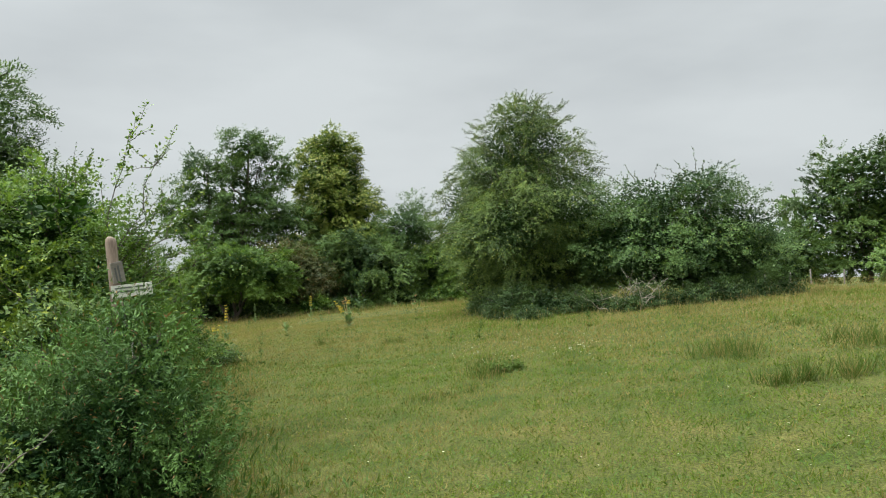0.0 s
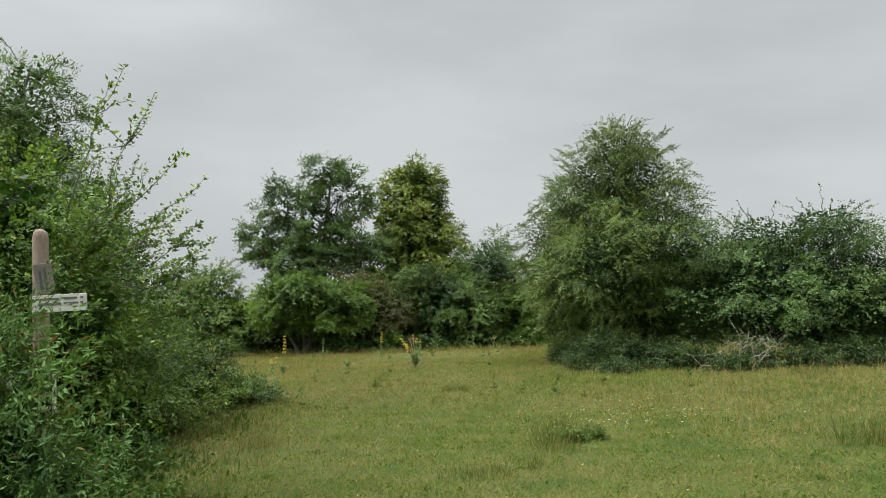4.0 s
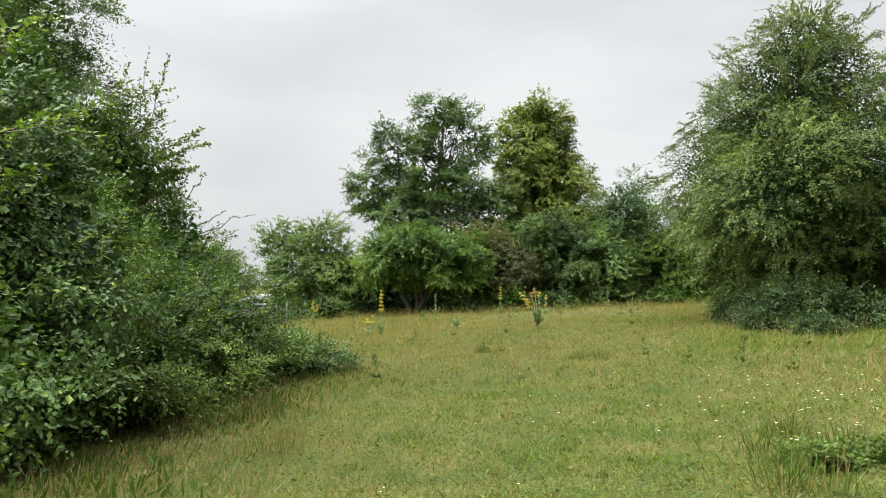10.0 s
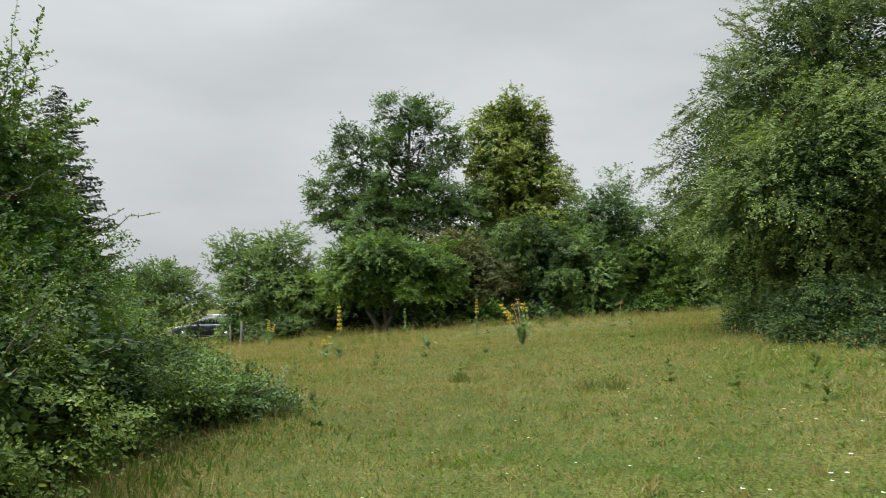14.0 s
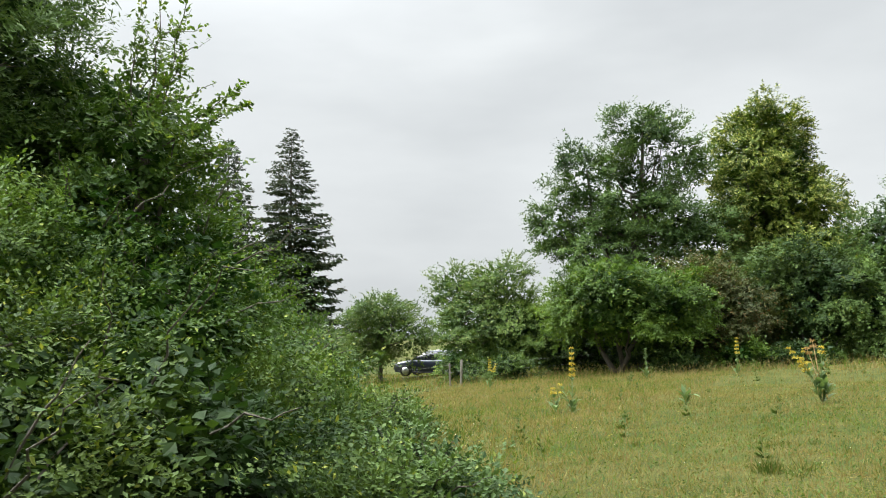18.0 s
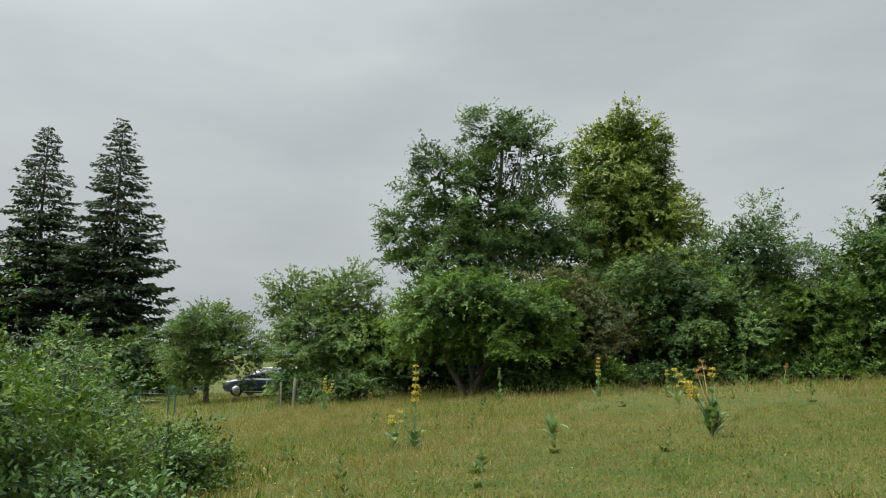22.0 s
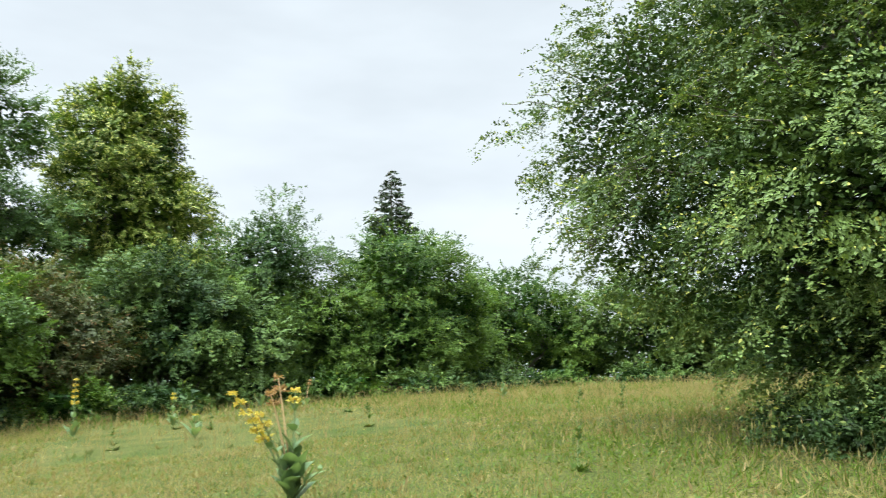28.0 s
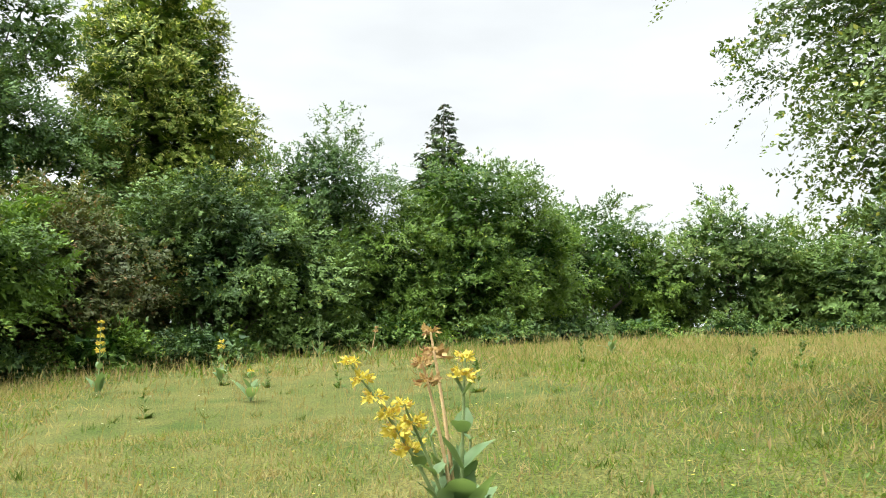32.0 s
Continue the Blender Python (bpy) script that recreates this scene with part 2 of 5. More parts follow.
M_HAW = foliage("hawthorn_leaves", (0.024, 0.050, 0.012), (0.185, 0.262, 0.066), (0.32, 0.34, 0.075), 0.05, 0.45, 0.24, 0.45, True)
M_BUSH = foliage("shrub_leaves", (0.018, 0.044, 0.012), (0.138, 0.226, 0.066), (0.22, 0.26, 0.06), 0.03, 0.45, 0.2, 0.7, True)
M_HEDGE = foliage("hedge_leaves", (0.019, 0.044, 0.012), (0.148, 0.232, 0.058), (0.2, 0.24, 0.05), 0.03, 0.48, 0.25, 0.6, True)
M_BUSH2 = foliage("bramble_leaves", (0.018, 0.042, 0.009), (0.142, 0.208, 0.037), (0.22, 0.25, 0.04), 0.04, 0.55, 0.26, 0.8, True)
# Bramble green, darkened further to hold the shade under overhanging crowns.
M_BRAM = foliage("shade_darkened_leaves", (0.012, 0.030, 0.008), (0.078, 0.128, 0.034), (0.13, 0.165, 0.04), 0.03, 0.48, 0.2, 0.8, True)
M_MAPLE = foliage("maple_leaves", (0.020, 0.054, 0.010), (0.178, 0.280, 0.050), (0.25, 0.31, 0.06), 0.03, 0.42, 0.34, 0.5, True)
M_ASH = foliage("ash_leaves", (0.026, 0.060, 0.017), (0.170, 0.270, 0.074), (0.2, 0.27, 0.07), 0.03, 0.42, 0.28, 0.5, True)
M_LIME = foliage("lime_leaves", (0.034, 0.070, 0.010), (0.275, 0.350, 0.066), (0.44, 0.46, 0.14), 0.2, 0.45, 0.34, 0.5, True)
M_GREY = foliage("willow_leaves", (0.040, 0.080, 0.020), (0.180, 0.265, 0.064), (0.25, 0.29, 0.10), 0.06, 0.5, 0.32, 0.6, True)
M_RED = foliage("dogwood_leaves", (0.05, 0.066, 0.022), (0.13, 0.14, 0.046), (0.17, 0.11, 0.045), 0.10, 0.5, 0.3, 0.6, True)
M_JUN = foliage("juniper_needles", (0.018, 0.050, 0.013), (0.122, 0.215, 0.050), (0.16, 0.10, 0.035), 0.035, 0.6, 0.18, 1.2, True)
M_SPRUCE = foliage("spruce_needles", (0.018, 0.033, 0.014), (0.056, 0.082, 0.036), (0.09, 0.075, 0.03), 0.06, 0.55, 0.12, 0.4)
M_BARK = solid("bark", (0.045, 0.038, 0.03), (0.13, 0.11, 0.085), 9, 0.9, 0, 0.8, stretch_z=0.3)
M_TWIG = solid("dead_twigs", (0.16, 0.13, 0.1), (0.3, 0.26, 0.21), 20, 0.85)
M_WOOD = solid("weathered_wood", (0.115, 0.10, 0.082), (0.235, 0.21, 0.175), 12, 0.85, 0, 0.5, stretch_z=0.12)
M_POST = solid("old_brown_post", (0.12, 0.085, 0.06), (0.27, 0.205, 0.155), 12, 0.9, 0, 0.6, stretch_z=0.15)
M_BOARD = solid("sign_board", (0.34, 0.33, 0.27), (0.52, 0.51, 0.44), 10, 0.6, 0, 0.15)
M_INK = solid("sign_ink", (0.05, 0.05, 0.05), (0.11, 0.11, 0.1), 30, 0.7)
M_GATE = solid("green_enamel", (0.02, 0.085, 0.06), (0.04, 0.13, 0.09), 14, 0.45)
M_WIRE = solid("galvanised_wire", (0.10, 0.10, 0.10), (0.2, 0.2, 0.2), 40, 0.6, 0.5, 0.1)
M_CAR = solid("dark_blue_car_paint", (0.018, 0.024, 0.04), (0.03, 0.04, 0.06), 4, 0.3, 0.3, 0.0, coat=0.8)
M_CHROME = solid("alloy", (0.45, 0.46, 0.48), (0.6, 0.6, 0.62), 20, 0.3, 0.9, 0.0)
M_TYRE = solid("tyre_rubber", (0.015, 0.015, 0.016), (0.03, 0.03, 0.03), 40, 0.85)
M_LAMP = solid("headlight_lens", (0.5, 0.52, 0.55), (0.65, 0.67, 0.7), 15, 0.1, 0.2, 0.0)
M_PLASTIC = solid("black_plastic", (0.02, 0.02, 0.02), (0.04, 0.04, 0.04), 40, 0.6)
M_GLASS = glass_dark("car_glass")
M_YELLOW = foliage("gentian_flowers", (0.38, 0.31, 0.04), (0.54, 0.45, 0.09), (0.40, 0.27, 0.06), 0.15, 0.6, 0.3, 3.0)
M_OCHRE = foliage("faded_flowers", (0.22, 0.14, 0.06), (0.36, 0.25, 0.11), (0.2, 0.11, 0.05), 0.2, 0.7, 0.25, 3.0)
M_GENT = foliage("gentian_leaves", (0.085, 0.150, 0.060), (0.175, 0.250, 0.115), (0.20, 0.25, 0.11), 0.04, 0.42, 0.3, 2.0)
M_DRYSTEM = solid("dry_stem", (0.32, 0.2, 0.09), (0.5, 0.36, 0.18), 15, 0.8)
M_STEM = solid("green_stem", (0.10, 0.15, 0.05), (0.2, 0.25, 0.09), 15, 0.6)
M_WHITE = foliage("white_petals", (0.62, 0.62, 0.56), (0.78, 0.77, 0.70), (0.6, 0.58, 0.45), 0.1, 0.7, 0.25, 3.0)

# ---- ground ----


def clamp_soft(v, lo, hi, soft):
    v = np.asarray(v, float)
    low = lo + soft * np.logaddexp(0, (v - lo) / soft)
    return hi - soft * np.logaddexp(0, (hi - low) / soft)


def ground(x, y):
    """The height of the meadow: it tilts down to one side and rounds off to a low crest."""
    x, y = np.asarray(x, float), np.asarray(y, float)
    a, b = clamp_soft(x, -38, 24, 2.0), clamp_soft(y, 7.5, 62, 1.5)
    z = -0.374 + 0.1177 * a + 0.04775 * b - 0.00124 * a * a - 0.00056 * b * b - 0.00167 * a * b
    s = np.clip((8.0 - y) / 6.0, 0, 1)
    z = z + 0.24 * s * s * (3 - 2 * s)
    far = np.hypot(np.maximum(np.abs(x + 5) - 42, 0), np.maximum(np.abs(y - 30) - 40, 0))
    z = z - 3.0 * (1 - np.exp(-far / 60.0)) - 0.004 * np.maximum(far - 200, 0)
    z = z + 0.035 * np.sin(1.3 * x + 0.7 * np.sin(0.9 * y)) * np.sin(1.1 * y + 1.7) + 0.02 * np.sin(3.1 * x + 2.0 * y) * np.sin(2.7 * y - x)
    return z


def gz(x, y):
    return float(ground(x, y))


def quick_mesh(name, verts, faces, mats, index=None, smooth=False):
    """A mesh from arrays of corners and of faces that all have the same number of corners."""
    me = bpy.data.meshes.new(name)
    verts, faces = np.ascontiguousarray(verts, np.float32), np.ascontiguousarray(faces, np.int32)
    k = faces.shape[1]
    me.vertices.add(len(verts))
    me.vertices.foreach_set("co", verts.ravel())
    me.loops.add(faces.size)
    me.loops.foreach_set("vertex_index", faces.ravel())
    me.polygons.add(len(faces))
    me.polygons.foreach_set("loop_start", np.arange(0, faces.size, k, dtype=np.int32))
    if index is not None:
        me.polygons.foreach_set("material_index", np.ascontiguousarray(index, np.int32))
    me.polygons.foreach_set("use_smooth", np.full(len(faces), smooth))
    for m in mats if isinstance(mats, (list, tuple)) else [mats]:
        me.materials.append(m)
    me.update(calc_edges=True)
    me.validate()
    return me


def spread(near, far, step, growth):
    out = list(np.arange(near, far + step / 2, step))
    d = step
    while out[-1] < 2500:
        d *= growth
        out.append(out[-1] + d)
    d = step
    while out[0] > -2500:
        d *= growth
        out.insert(0, out[0] - d)
    return np.array(out)


gx, gy = spread(-36, 26, 0.5, 1.25), spread(-4, 62, 0.5, 1.25)
GX, GY = np.meshgrid(gx, gy)
gv = np.stack([GX, GY, ground(GX, GY)], -1).reshape(-1, 3)
gi = np.arange(len(gx) * len(gy)).reshape(len(gy), len(gx))
gf = np.stack([gi[:-1, :-1], gi[:-1, 1:], gi[1:, 1:], gi[1:, :-1]], -1).reshape(-1, 4)
tagged(new("ground", quick_mesh("ground", gv, gf, M_TURF, smooth=True)), "sloping meadow ground of turf and thatch", "ground", kind="structure")

# ---- plants: shared builders ----
RNG = np.random.default_rng(7)


def part(name, me, parent, label=""):
    ob = new(name, me)
    ob.parent = parent
    return tagged(ob, label) if label else ob


def thing(name, x, y, z, label, category, group=""):
    ob = new(name)
    ob.empty_display_size = 0.2
    ob.location = (x, y, z)
    return tagged(ob, label, category, group)


def tube(points, radii, sides=6):
    """A tapering tube along a line of points: corners and four-sided faces."""
    p, r = np.asarray(points, float), np.asarray(radii, float)
    d = np.gradient(p, axis=0)
    d /= np.linalg.norm(d, axis=1)[:, None] + 1e-9
    ref = np.where(np.abs(d[:, 2:]) > 0.9, np.array([[1.0, 0, 0]]), np.array([[0, 0, 1.0]]))
    a = np.cross(d, ref)
    a /= np.linalg.norm(a, axis=1)[:, None]
    b = np.cross(d, a)
    ang = np.linspace(0, 2 * np.pi, sides, endpoint=False)
    ring = np.cos(ang)[None, :, None] * a[:, None] + np.sin(ang)[None, :, None] * b[:, None]
    v = (p[:, None] + r[:, None, None] * ring).reshape(-1, 3)
    i = np.arange(len(p) * sides).reshape(len(p), sides)
    j = np.roll(i, -1, axis=1)
    f = np.stack([i[:-1], j[:-1], j[1:], i[1:]], -1).reshape(-1, 4)
    return v, f


def joined(pieces):
    vs, fs, n = [], [], 0
    for v, f in pieces:
        vs.append(v)
        fs.append(f + n)
        n += len(v)
    return np.concatenate(vs), np.concatenate(fs)


def bent(a, b, rng, wobble=0.12, n=6, sag=0.0):
    a, b = np.asarray(a, float), np.asarray(b, float)
    t = np.linspace(0, 1, n)[:, None]
    p = a + (b - a) * t
    size = np.linalg.norm(b - a)
    off = rng.normal(0, wobble * size, (n, 3)) * np.sin(np.pi * t) * 0.6
    p = p + off
    p[:, 2] += sag * size * (np.sin(np.pi * t[:, 0] * 0.5))* t[:, 0]
    return p


def unit(v):
    return v / (np.linalg.norm(v, axis=-1, keepdims=True) + 1e-9)


def leaves_at(pos, along, up, length, width, fold=0.12):
    """A folded, pointed leaf of two halves at each place."""
    side = unit(np.cross(along, up))
    nrm = np.cross(side, along)
    length, width = np.asarray(length)[:, None], np.asarray(width)[:, None]
    base = pos
    tip = pos + along * length
    mid = pos + along * length * 0.45
    le = mid + side * width * 0.5 + nrm * width * fold
    ri = mid - side * width * 0.5 + nrm * width * fold
    v = np.stack([base, ri, tip, le], 1).reshape(-1, 3)
    i = np.arange(len(pos) * 4).reshape(-1, 4)
    return v, i


def thin_blades(pos, along, across, length, width):
    """A narrow three-cornered blade at each place."""
    side = unit(np.cross(along, across)) * (np.asarray(width) * 0.5)[:, None]
    v = np.stack([pos - side, pos + side, pos + along * np.asarray(length)[:, None]], 1).reshape(-1, 3)
    return v, np.arange(len(pos) * 3).reshape(-1, 3)


def flat_leaves(pos, along, up, length, width):
    """A small three-cornered leaf at each place, for foliage seen from far off."""
    return thin_blades(pos, along, up, np.asarray(length) * 1.1, np.asarray(width) * 1.15)


def lumps(d, seed, amount):
    """A smooth uneven factor for directions d."""
    r = np.random.default_rng(seed)
    out = np.zeros(len(d))
    for k, a in ((2.2, 0.5), (4.5, 0.35), (8.0, 0.25)):
        for _ in range(3):
            w = r.normal(0, k, 3)
            out += a * np.sin(d @ w + r.uniform(0, 6.28)) / 1.7
    return 1 + amount * out


def crown_points(lobes, count, seed, deep=0.5, bumpy=0.16, floor=None, clump=7, hollow=0.16, gaps=0.0):
    """Places near the skin of a group of uneven ellipsoids, and the outward way at each."""
    r = np.random.default_rng(seed)
    lob = np.array(lobes, float)
    area = (lob[:, 3] * lob[:, 4] + lob[:, 3] * lob[:, 5] + lob[:, 4] * lob[:, 5])
    which = r.choice(len(lob), count, p=area / area.sum())
    d = unit(r.normal(size=(count, 3)))
    depth = 1 - deep * r.random(count) ** 1.7
    rad = np.empty(count)
    for k in range(len(lob)):
        m = which == k
        rad[m] = lumps(d[m], seed * 31 + k, bumpy)
    p = lob[which, :3] + d * lob[which, 3:6] * (rad * depth)[:, None]
    out = unit(d / lob[which, 3:6])
    # The boughs gather into billows with hollows between them.
    if clump > 0:
        heads = p[:max(4, int(count / clump))]
        gap = np.linalg.norm(p[:, None] - heads[None], axis=2)
        near = gap.argmin(1)
        gap = gap.min(1)
        gap = np.clip(gap / (np.percentile(gap, 85) + 1e-6), 0, 1.3)
        p = p + (heads[near] - p) * (0.22 * gap)[:, None] - out * (hollow * lob[which, 3:6].mean(1) * gap ** 2)[:, None]
    else:
        near = np.arange(count)
    keep = np.ones(count, bool)
    if gaps > 0:
        keep &= r.random(count) > gaps * np.clip((gap - 0.45) / 0.35, 0, 1)
    for k in range(len(lob)):
        q = (p - lob[k, :3]) / lob[k, 3:6]
        keep &= ~((np.linalg.norm(q, axis=1) < 0.5) & (which != k))
    if floor is not None:
        keep &= p[:, 2] > floor
    return p[keep], out[keep], depth[keep], near[keep]


def foliage_mesh(name, lobes, boughs, per, size, mat, seed, spray=0.4, droop=0.25, deep=0.5, bumpy=0.16, slim=0.55, floor=None, flat=0.42, bough=0.5, shoots=10, core=9, clump=7, hollow=0.16, tri=False, core_size=0.0, jit=0.07, puff=0.13, core_reach=0.74, gaps=0.0):
    """A crown of layered boughs: each bough carries short arching shoots with leaves to both sides."""
    r = np.random.default_rng(seed)
    p, out, depth, near = crown_points(lobes, boughs, seed, deep, bumpy, floor, clump, hollow, gaps)
    nb = len(p)
    bough = 0.68 * bough
    tone_b = 0.7 * r.random(boughs + 1)[near] + 0.3 * r.random(nb)
    own = np.repeat(np.arange(nb), shoots)
    n = len(own)
    flatout = unit(out * [1, 1, 0.35] + [0, 0, 0.12])
    tang = unit(np.cross(flatout, [0, 0, 1.0]) + 1e-4)
    reach = bough * r.uniform(-0.5, 1.0, n)
    wide = bough * r.normal(0, 0.55, n) * (1.1 - 0.55 * np.clip(reach / bough, 0, 1))
    rise = bough * r.normal(0, puff, n) - droop * 0.55 * np.clip(reach, 0, None) ** 2 / bough
    q = p[own] + flatout[own] * reach[:, None] + tang[own] * wide[:, None]
    q[:, 2] += rise
    if floor is not None:
        q[:, 2] = np.maximum(q[:, 2], floor)
    axis = unit(flatout[own] * 0.9 + tang[own] * (wide / bough)[:, None] * 0.9 + r.normal(0, 0.35, (n, 3)) + np.array([0, 0, 0.1]))
    axis[:, 2] -= droop * r.random(n)
    axis = unit(axis)
    length = spray * r.uniform(0.5, 1.3, n)
    t = r.random((n, per))
    pos = q[:, None] + axis[:, None] * (t * length[:, None])[..., None]
    pos[..., 2] -= (t ** 2) * (droop * 0.5 * length)[:, None]
    up = unit(np.array([0, 0, 1.0]) * flat + (1 - flat) * out[own] + r.normal(0, 0.2, (n, 3)))
    side = unit(np.cross(axis, up))
    sgn = np.where(np.arange(per) % 2 == 0, 1.0, -1.0)[None, :, None]
    along = unit(axis[:, None] * r.uniform(0.2, 1.0, (n, per, 1)) + side[:, None] * sgn * r.uniform(0.3, 1.0, (n, per, 1)) + r.normal(0, 0.2, (n, per, 3)))
    pos = pos + r.normal(0, spray * jit, (n, per, 3))
    ups = unit(up[:, None] + r.normal(0, 0.17, (n, per, 3)))
    inner = 1 + 0.4 * np.clip((0.72 - depth) / 0.25, 0, 1)
    ln = size * r.uniform(0.6, 1.35, (n, per)) * inner[own][:, None]
    wd = ln * slim * r.uniform(0.8, 1.2, (n, per))
    pos[..., 2] = np.maximum(pos[..., 2], 0.01)
    shape = flat_leaves if tri else leaves_at
    outer = shape(pos.reshape(-1, 3), along.reshape(-1, 3), ups.reshape(-1, 3), ln.ravel(), wd.ravel())
    # Larger leaves fill the heart of the crown; its inner shade is in their colour.
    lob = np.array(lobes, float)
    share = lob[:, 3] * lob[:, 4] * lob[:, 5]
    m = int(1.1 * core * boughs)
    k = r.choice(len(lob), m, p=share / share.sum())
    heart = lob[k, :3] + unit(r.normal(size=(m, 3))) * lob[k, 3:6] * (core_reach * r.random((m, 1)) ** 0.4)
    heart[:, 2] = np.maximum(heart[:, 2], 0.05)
    core_len = core_size if core_size else 2.0 * size
    inside = shape(heart, unit(r.normal(size=(m, 3)) * [1, 1, 0.5]), unit(r.normal(0, 0.6, (m, 3)) + [0, 0, 1]), core_len * r.uniform(0.7, 1.3, m), 0.8 * core_len * r.uniform(0.7, 1.3, m))
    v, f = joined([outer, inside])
    me = quick_mesh(name, v, f, mat)
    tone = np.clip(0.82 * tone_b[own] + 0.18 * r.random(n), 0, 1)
    # Core leaves get a near-zero tone: painted shade for the crown's hollows.
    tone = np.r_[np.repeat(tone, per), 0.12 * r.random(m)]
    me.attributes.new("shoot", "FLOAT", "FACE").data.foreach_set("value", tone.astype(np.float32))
    return me


def woody(name, x, y, lobes, boughs, per, size, mat, seed, label, category="tree", trunk=0.18, stems=1, limbs=6, group="", whips=0, whip_low=0.6, **kw):
    """A tree or shrub on the ground at x, y. Lobes are given from its foot: x, y, z and three radii."""
    r = np.random.default_rng(seed + 1000)
    z = gz(x, y)
    ob = thing(name, x, y, z, label, category, group)
    lob = np.array(lobes, float)
    top = lob[np.argmax(lob[:, 2])]
    ends = []
    for s in range(stems):
        a = r.uniform(0, 6.28)
        foot = np.array([0.25 * (stems > 1) * math.cos(a), 0.25 * (stems > 1) * math.sin(a), -0.15])
        goal = lob[s % len(lob)] if stems > 1 else top
        p = bent(foot, goal[:3] + [0, 0, 0.2 * goal[5]], r, 0.05, 8)
        rad = np.linspace(trunk, trunk * 0.25, 8)
        rad[0] *= 1.35
        v, f = tube(p, rad, 8)
        part("trunk" if stems == 1 else "stem", quick_mesh("trunk", v, f, M_BARK, smooth=True), ob)
        ends.append(p)
    for k in range(limbs):
        stem = ends[k % stems]
        i = int(r.integers(2, 6))
        goal = lob[k % len(lob)]
        d = unit(r.normal(size=3) + [0, 0, 0.3])
        tip = goal[:3] + d * goal[3:6] * 0.7
        tip[2] = max(tip[2], 0.4)
        p = bent(stem[i], tip, r, 0.08, 7)
        pieces = [tube(p, np.linspace(trunk * 0.4, trunk * 0.06, 7), 5)]
        for q in range(5):
            j = int(r.integers(2, 6))
            t2 = p[j] + unit(r.normal(size=3) + d) * r.uniform(0.15, 0.35) * goal[3:6].mean()
            t2[2] = max(t2[2], 0.3)
            pieces.append(tube(bent(p[j], t2, r, 0.08, 5), np.linspace(trunk * 0.14, trunk * 0.03, 5), 4))
        v, f = joined(pieces)
        part("limb", quick_mesh("limb", v, f, M_BARK, smooth=True), ob)
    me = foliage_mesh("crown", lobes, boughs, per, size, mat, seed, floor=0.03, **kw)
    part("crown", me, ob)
    for k in range(whips):
        goal = lob[int(r.integers(len(lob)))]
        d = unit(np.array([r.normal(), r.normal(), r.uniform(whip_low, 2.0)]))
        a = goal[:3] + d * goal[3:6] * 0.6
        ln = r.uniform(0.5, 1.1) * min(1.0, goal[3])
        b = a + unit(d + [0, 0, 0.3]) * ln * 0.9 + 0.22 * d * goal[3:6]
        p = bent(a, b, r, 0.06, 6, -0.25)
        v1, f1 = tube(p, np.linspace(0.012, 0.003, 6), 4)
        m = 44
        t = r.random(m)
        at = np.stack([np.interp(t, np.linspace(0, 1, 6), p[:, c]) for c in range(3)], 1)
        al = unit(r.normal(size=(m, 3)) + d * 0.6)
        v2, f2 = leaves_at(at, al, unit(r.normal(0, 0.4, (m, 3)) + [0, 0, 1]), size * r.uniform(0.6, 1.1, m), size * slim_of(kw) * r.uniform(0.7, 1.1, m))
        v, f = joined([(v1, f1), (v2, f2)])
        ix = np.r_[np.ones(len(f1)), np.zeros(len(f2))]
        me = quick_mesh("shoot", v, f, [mat, M_BARK], ix)
        me.attributes.new("shoot", "FLOAT", "FACE").data.foreach_set("value", np.full(len(f), r.random(), np.float32))
        part("shoot", me, ob)
    return ob


def long_branch(ob, start, end, size, mat, seed, sag=0.0, leaves=110, twigs=7, slim=0.6):
    """A long loose branch with side twigs and scattered leaves; start and end are given from the plant's foot."""
    r = np.random.default_rng(seed)
    p = bent(start, end, r, 0.04, 8, sag)
    ln = np.linalg.norm(p[-1] - p[0])
    d = unit(p[-1] - p[0])
    wood, at, al = [tube(p, np.linspace(0.011, 0.002, 8), 5)], [], []
    for k in range(twigs + 1):
        if k < twigs:
            j = int(r.integers(1, 6))
            q = bent(p[j], p[j] + unit(d * 0.9 + r.normal(0, 0.5, 3)) * ln * r.uniform(0.12, 0.28), r, 0.08, 5)
            wood.append(tube(q, np.linspace(0.006, 0.002, 5), 4))
        else:
            q = p[3:]
        m = leaves // (twigs + 1) + (leaves // 4) * (k == twigs)
        t = r.random(m) ** 0.8 * (len(q) - 1)
        at.append(np.stack([np.interp(t, np.arange(len(q)), q[:, c]) for c in range(3)], 1) + r.normal(0, 0.02, (m, 3)))
        al.append(unit(r.normal(size=(m, 3)) * [1, 1, 0.6] + d * 0.5))
    at, al = np.concatenate(at), np.concatenate(al)
    m = len(at)
    v1, f1 = joined(wood)
    v2, f2 = leaves_at(at, al, unit(r.normal(0, 0.5, (m, 3)) + [0, 0, 1]), size * r.uniform(0.6, 1.2, m), size * slim * r.uniform(0.7, 1.1, m))
    v, f = joined([(v1, f1), (v2, f2)])
    me = quick_mesh("branch", v, f, [mat, M_BARK], np.r_[np.ones(len(f1)), np.zeros(len(f2))])
    me.attributes.new("shoot", "FLOAT", "FACE").data.foreach_set("value", r.uniform(0.2, 0.9, len(f)).astype(np.float32))
    return part("branch", me, ob)


def slim_of(kw):
    return kw["slim"] if "slim" in kw else 0.55


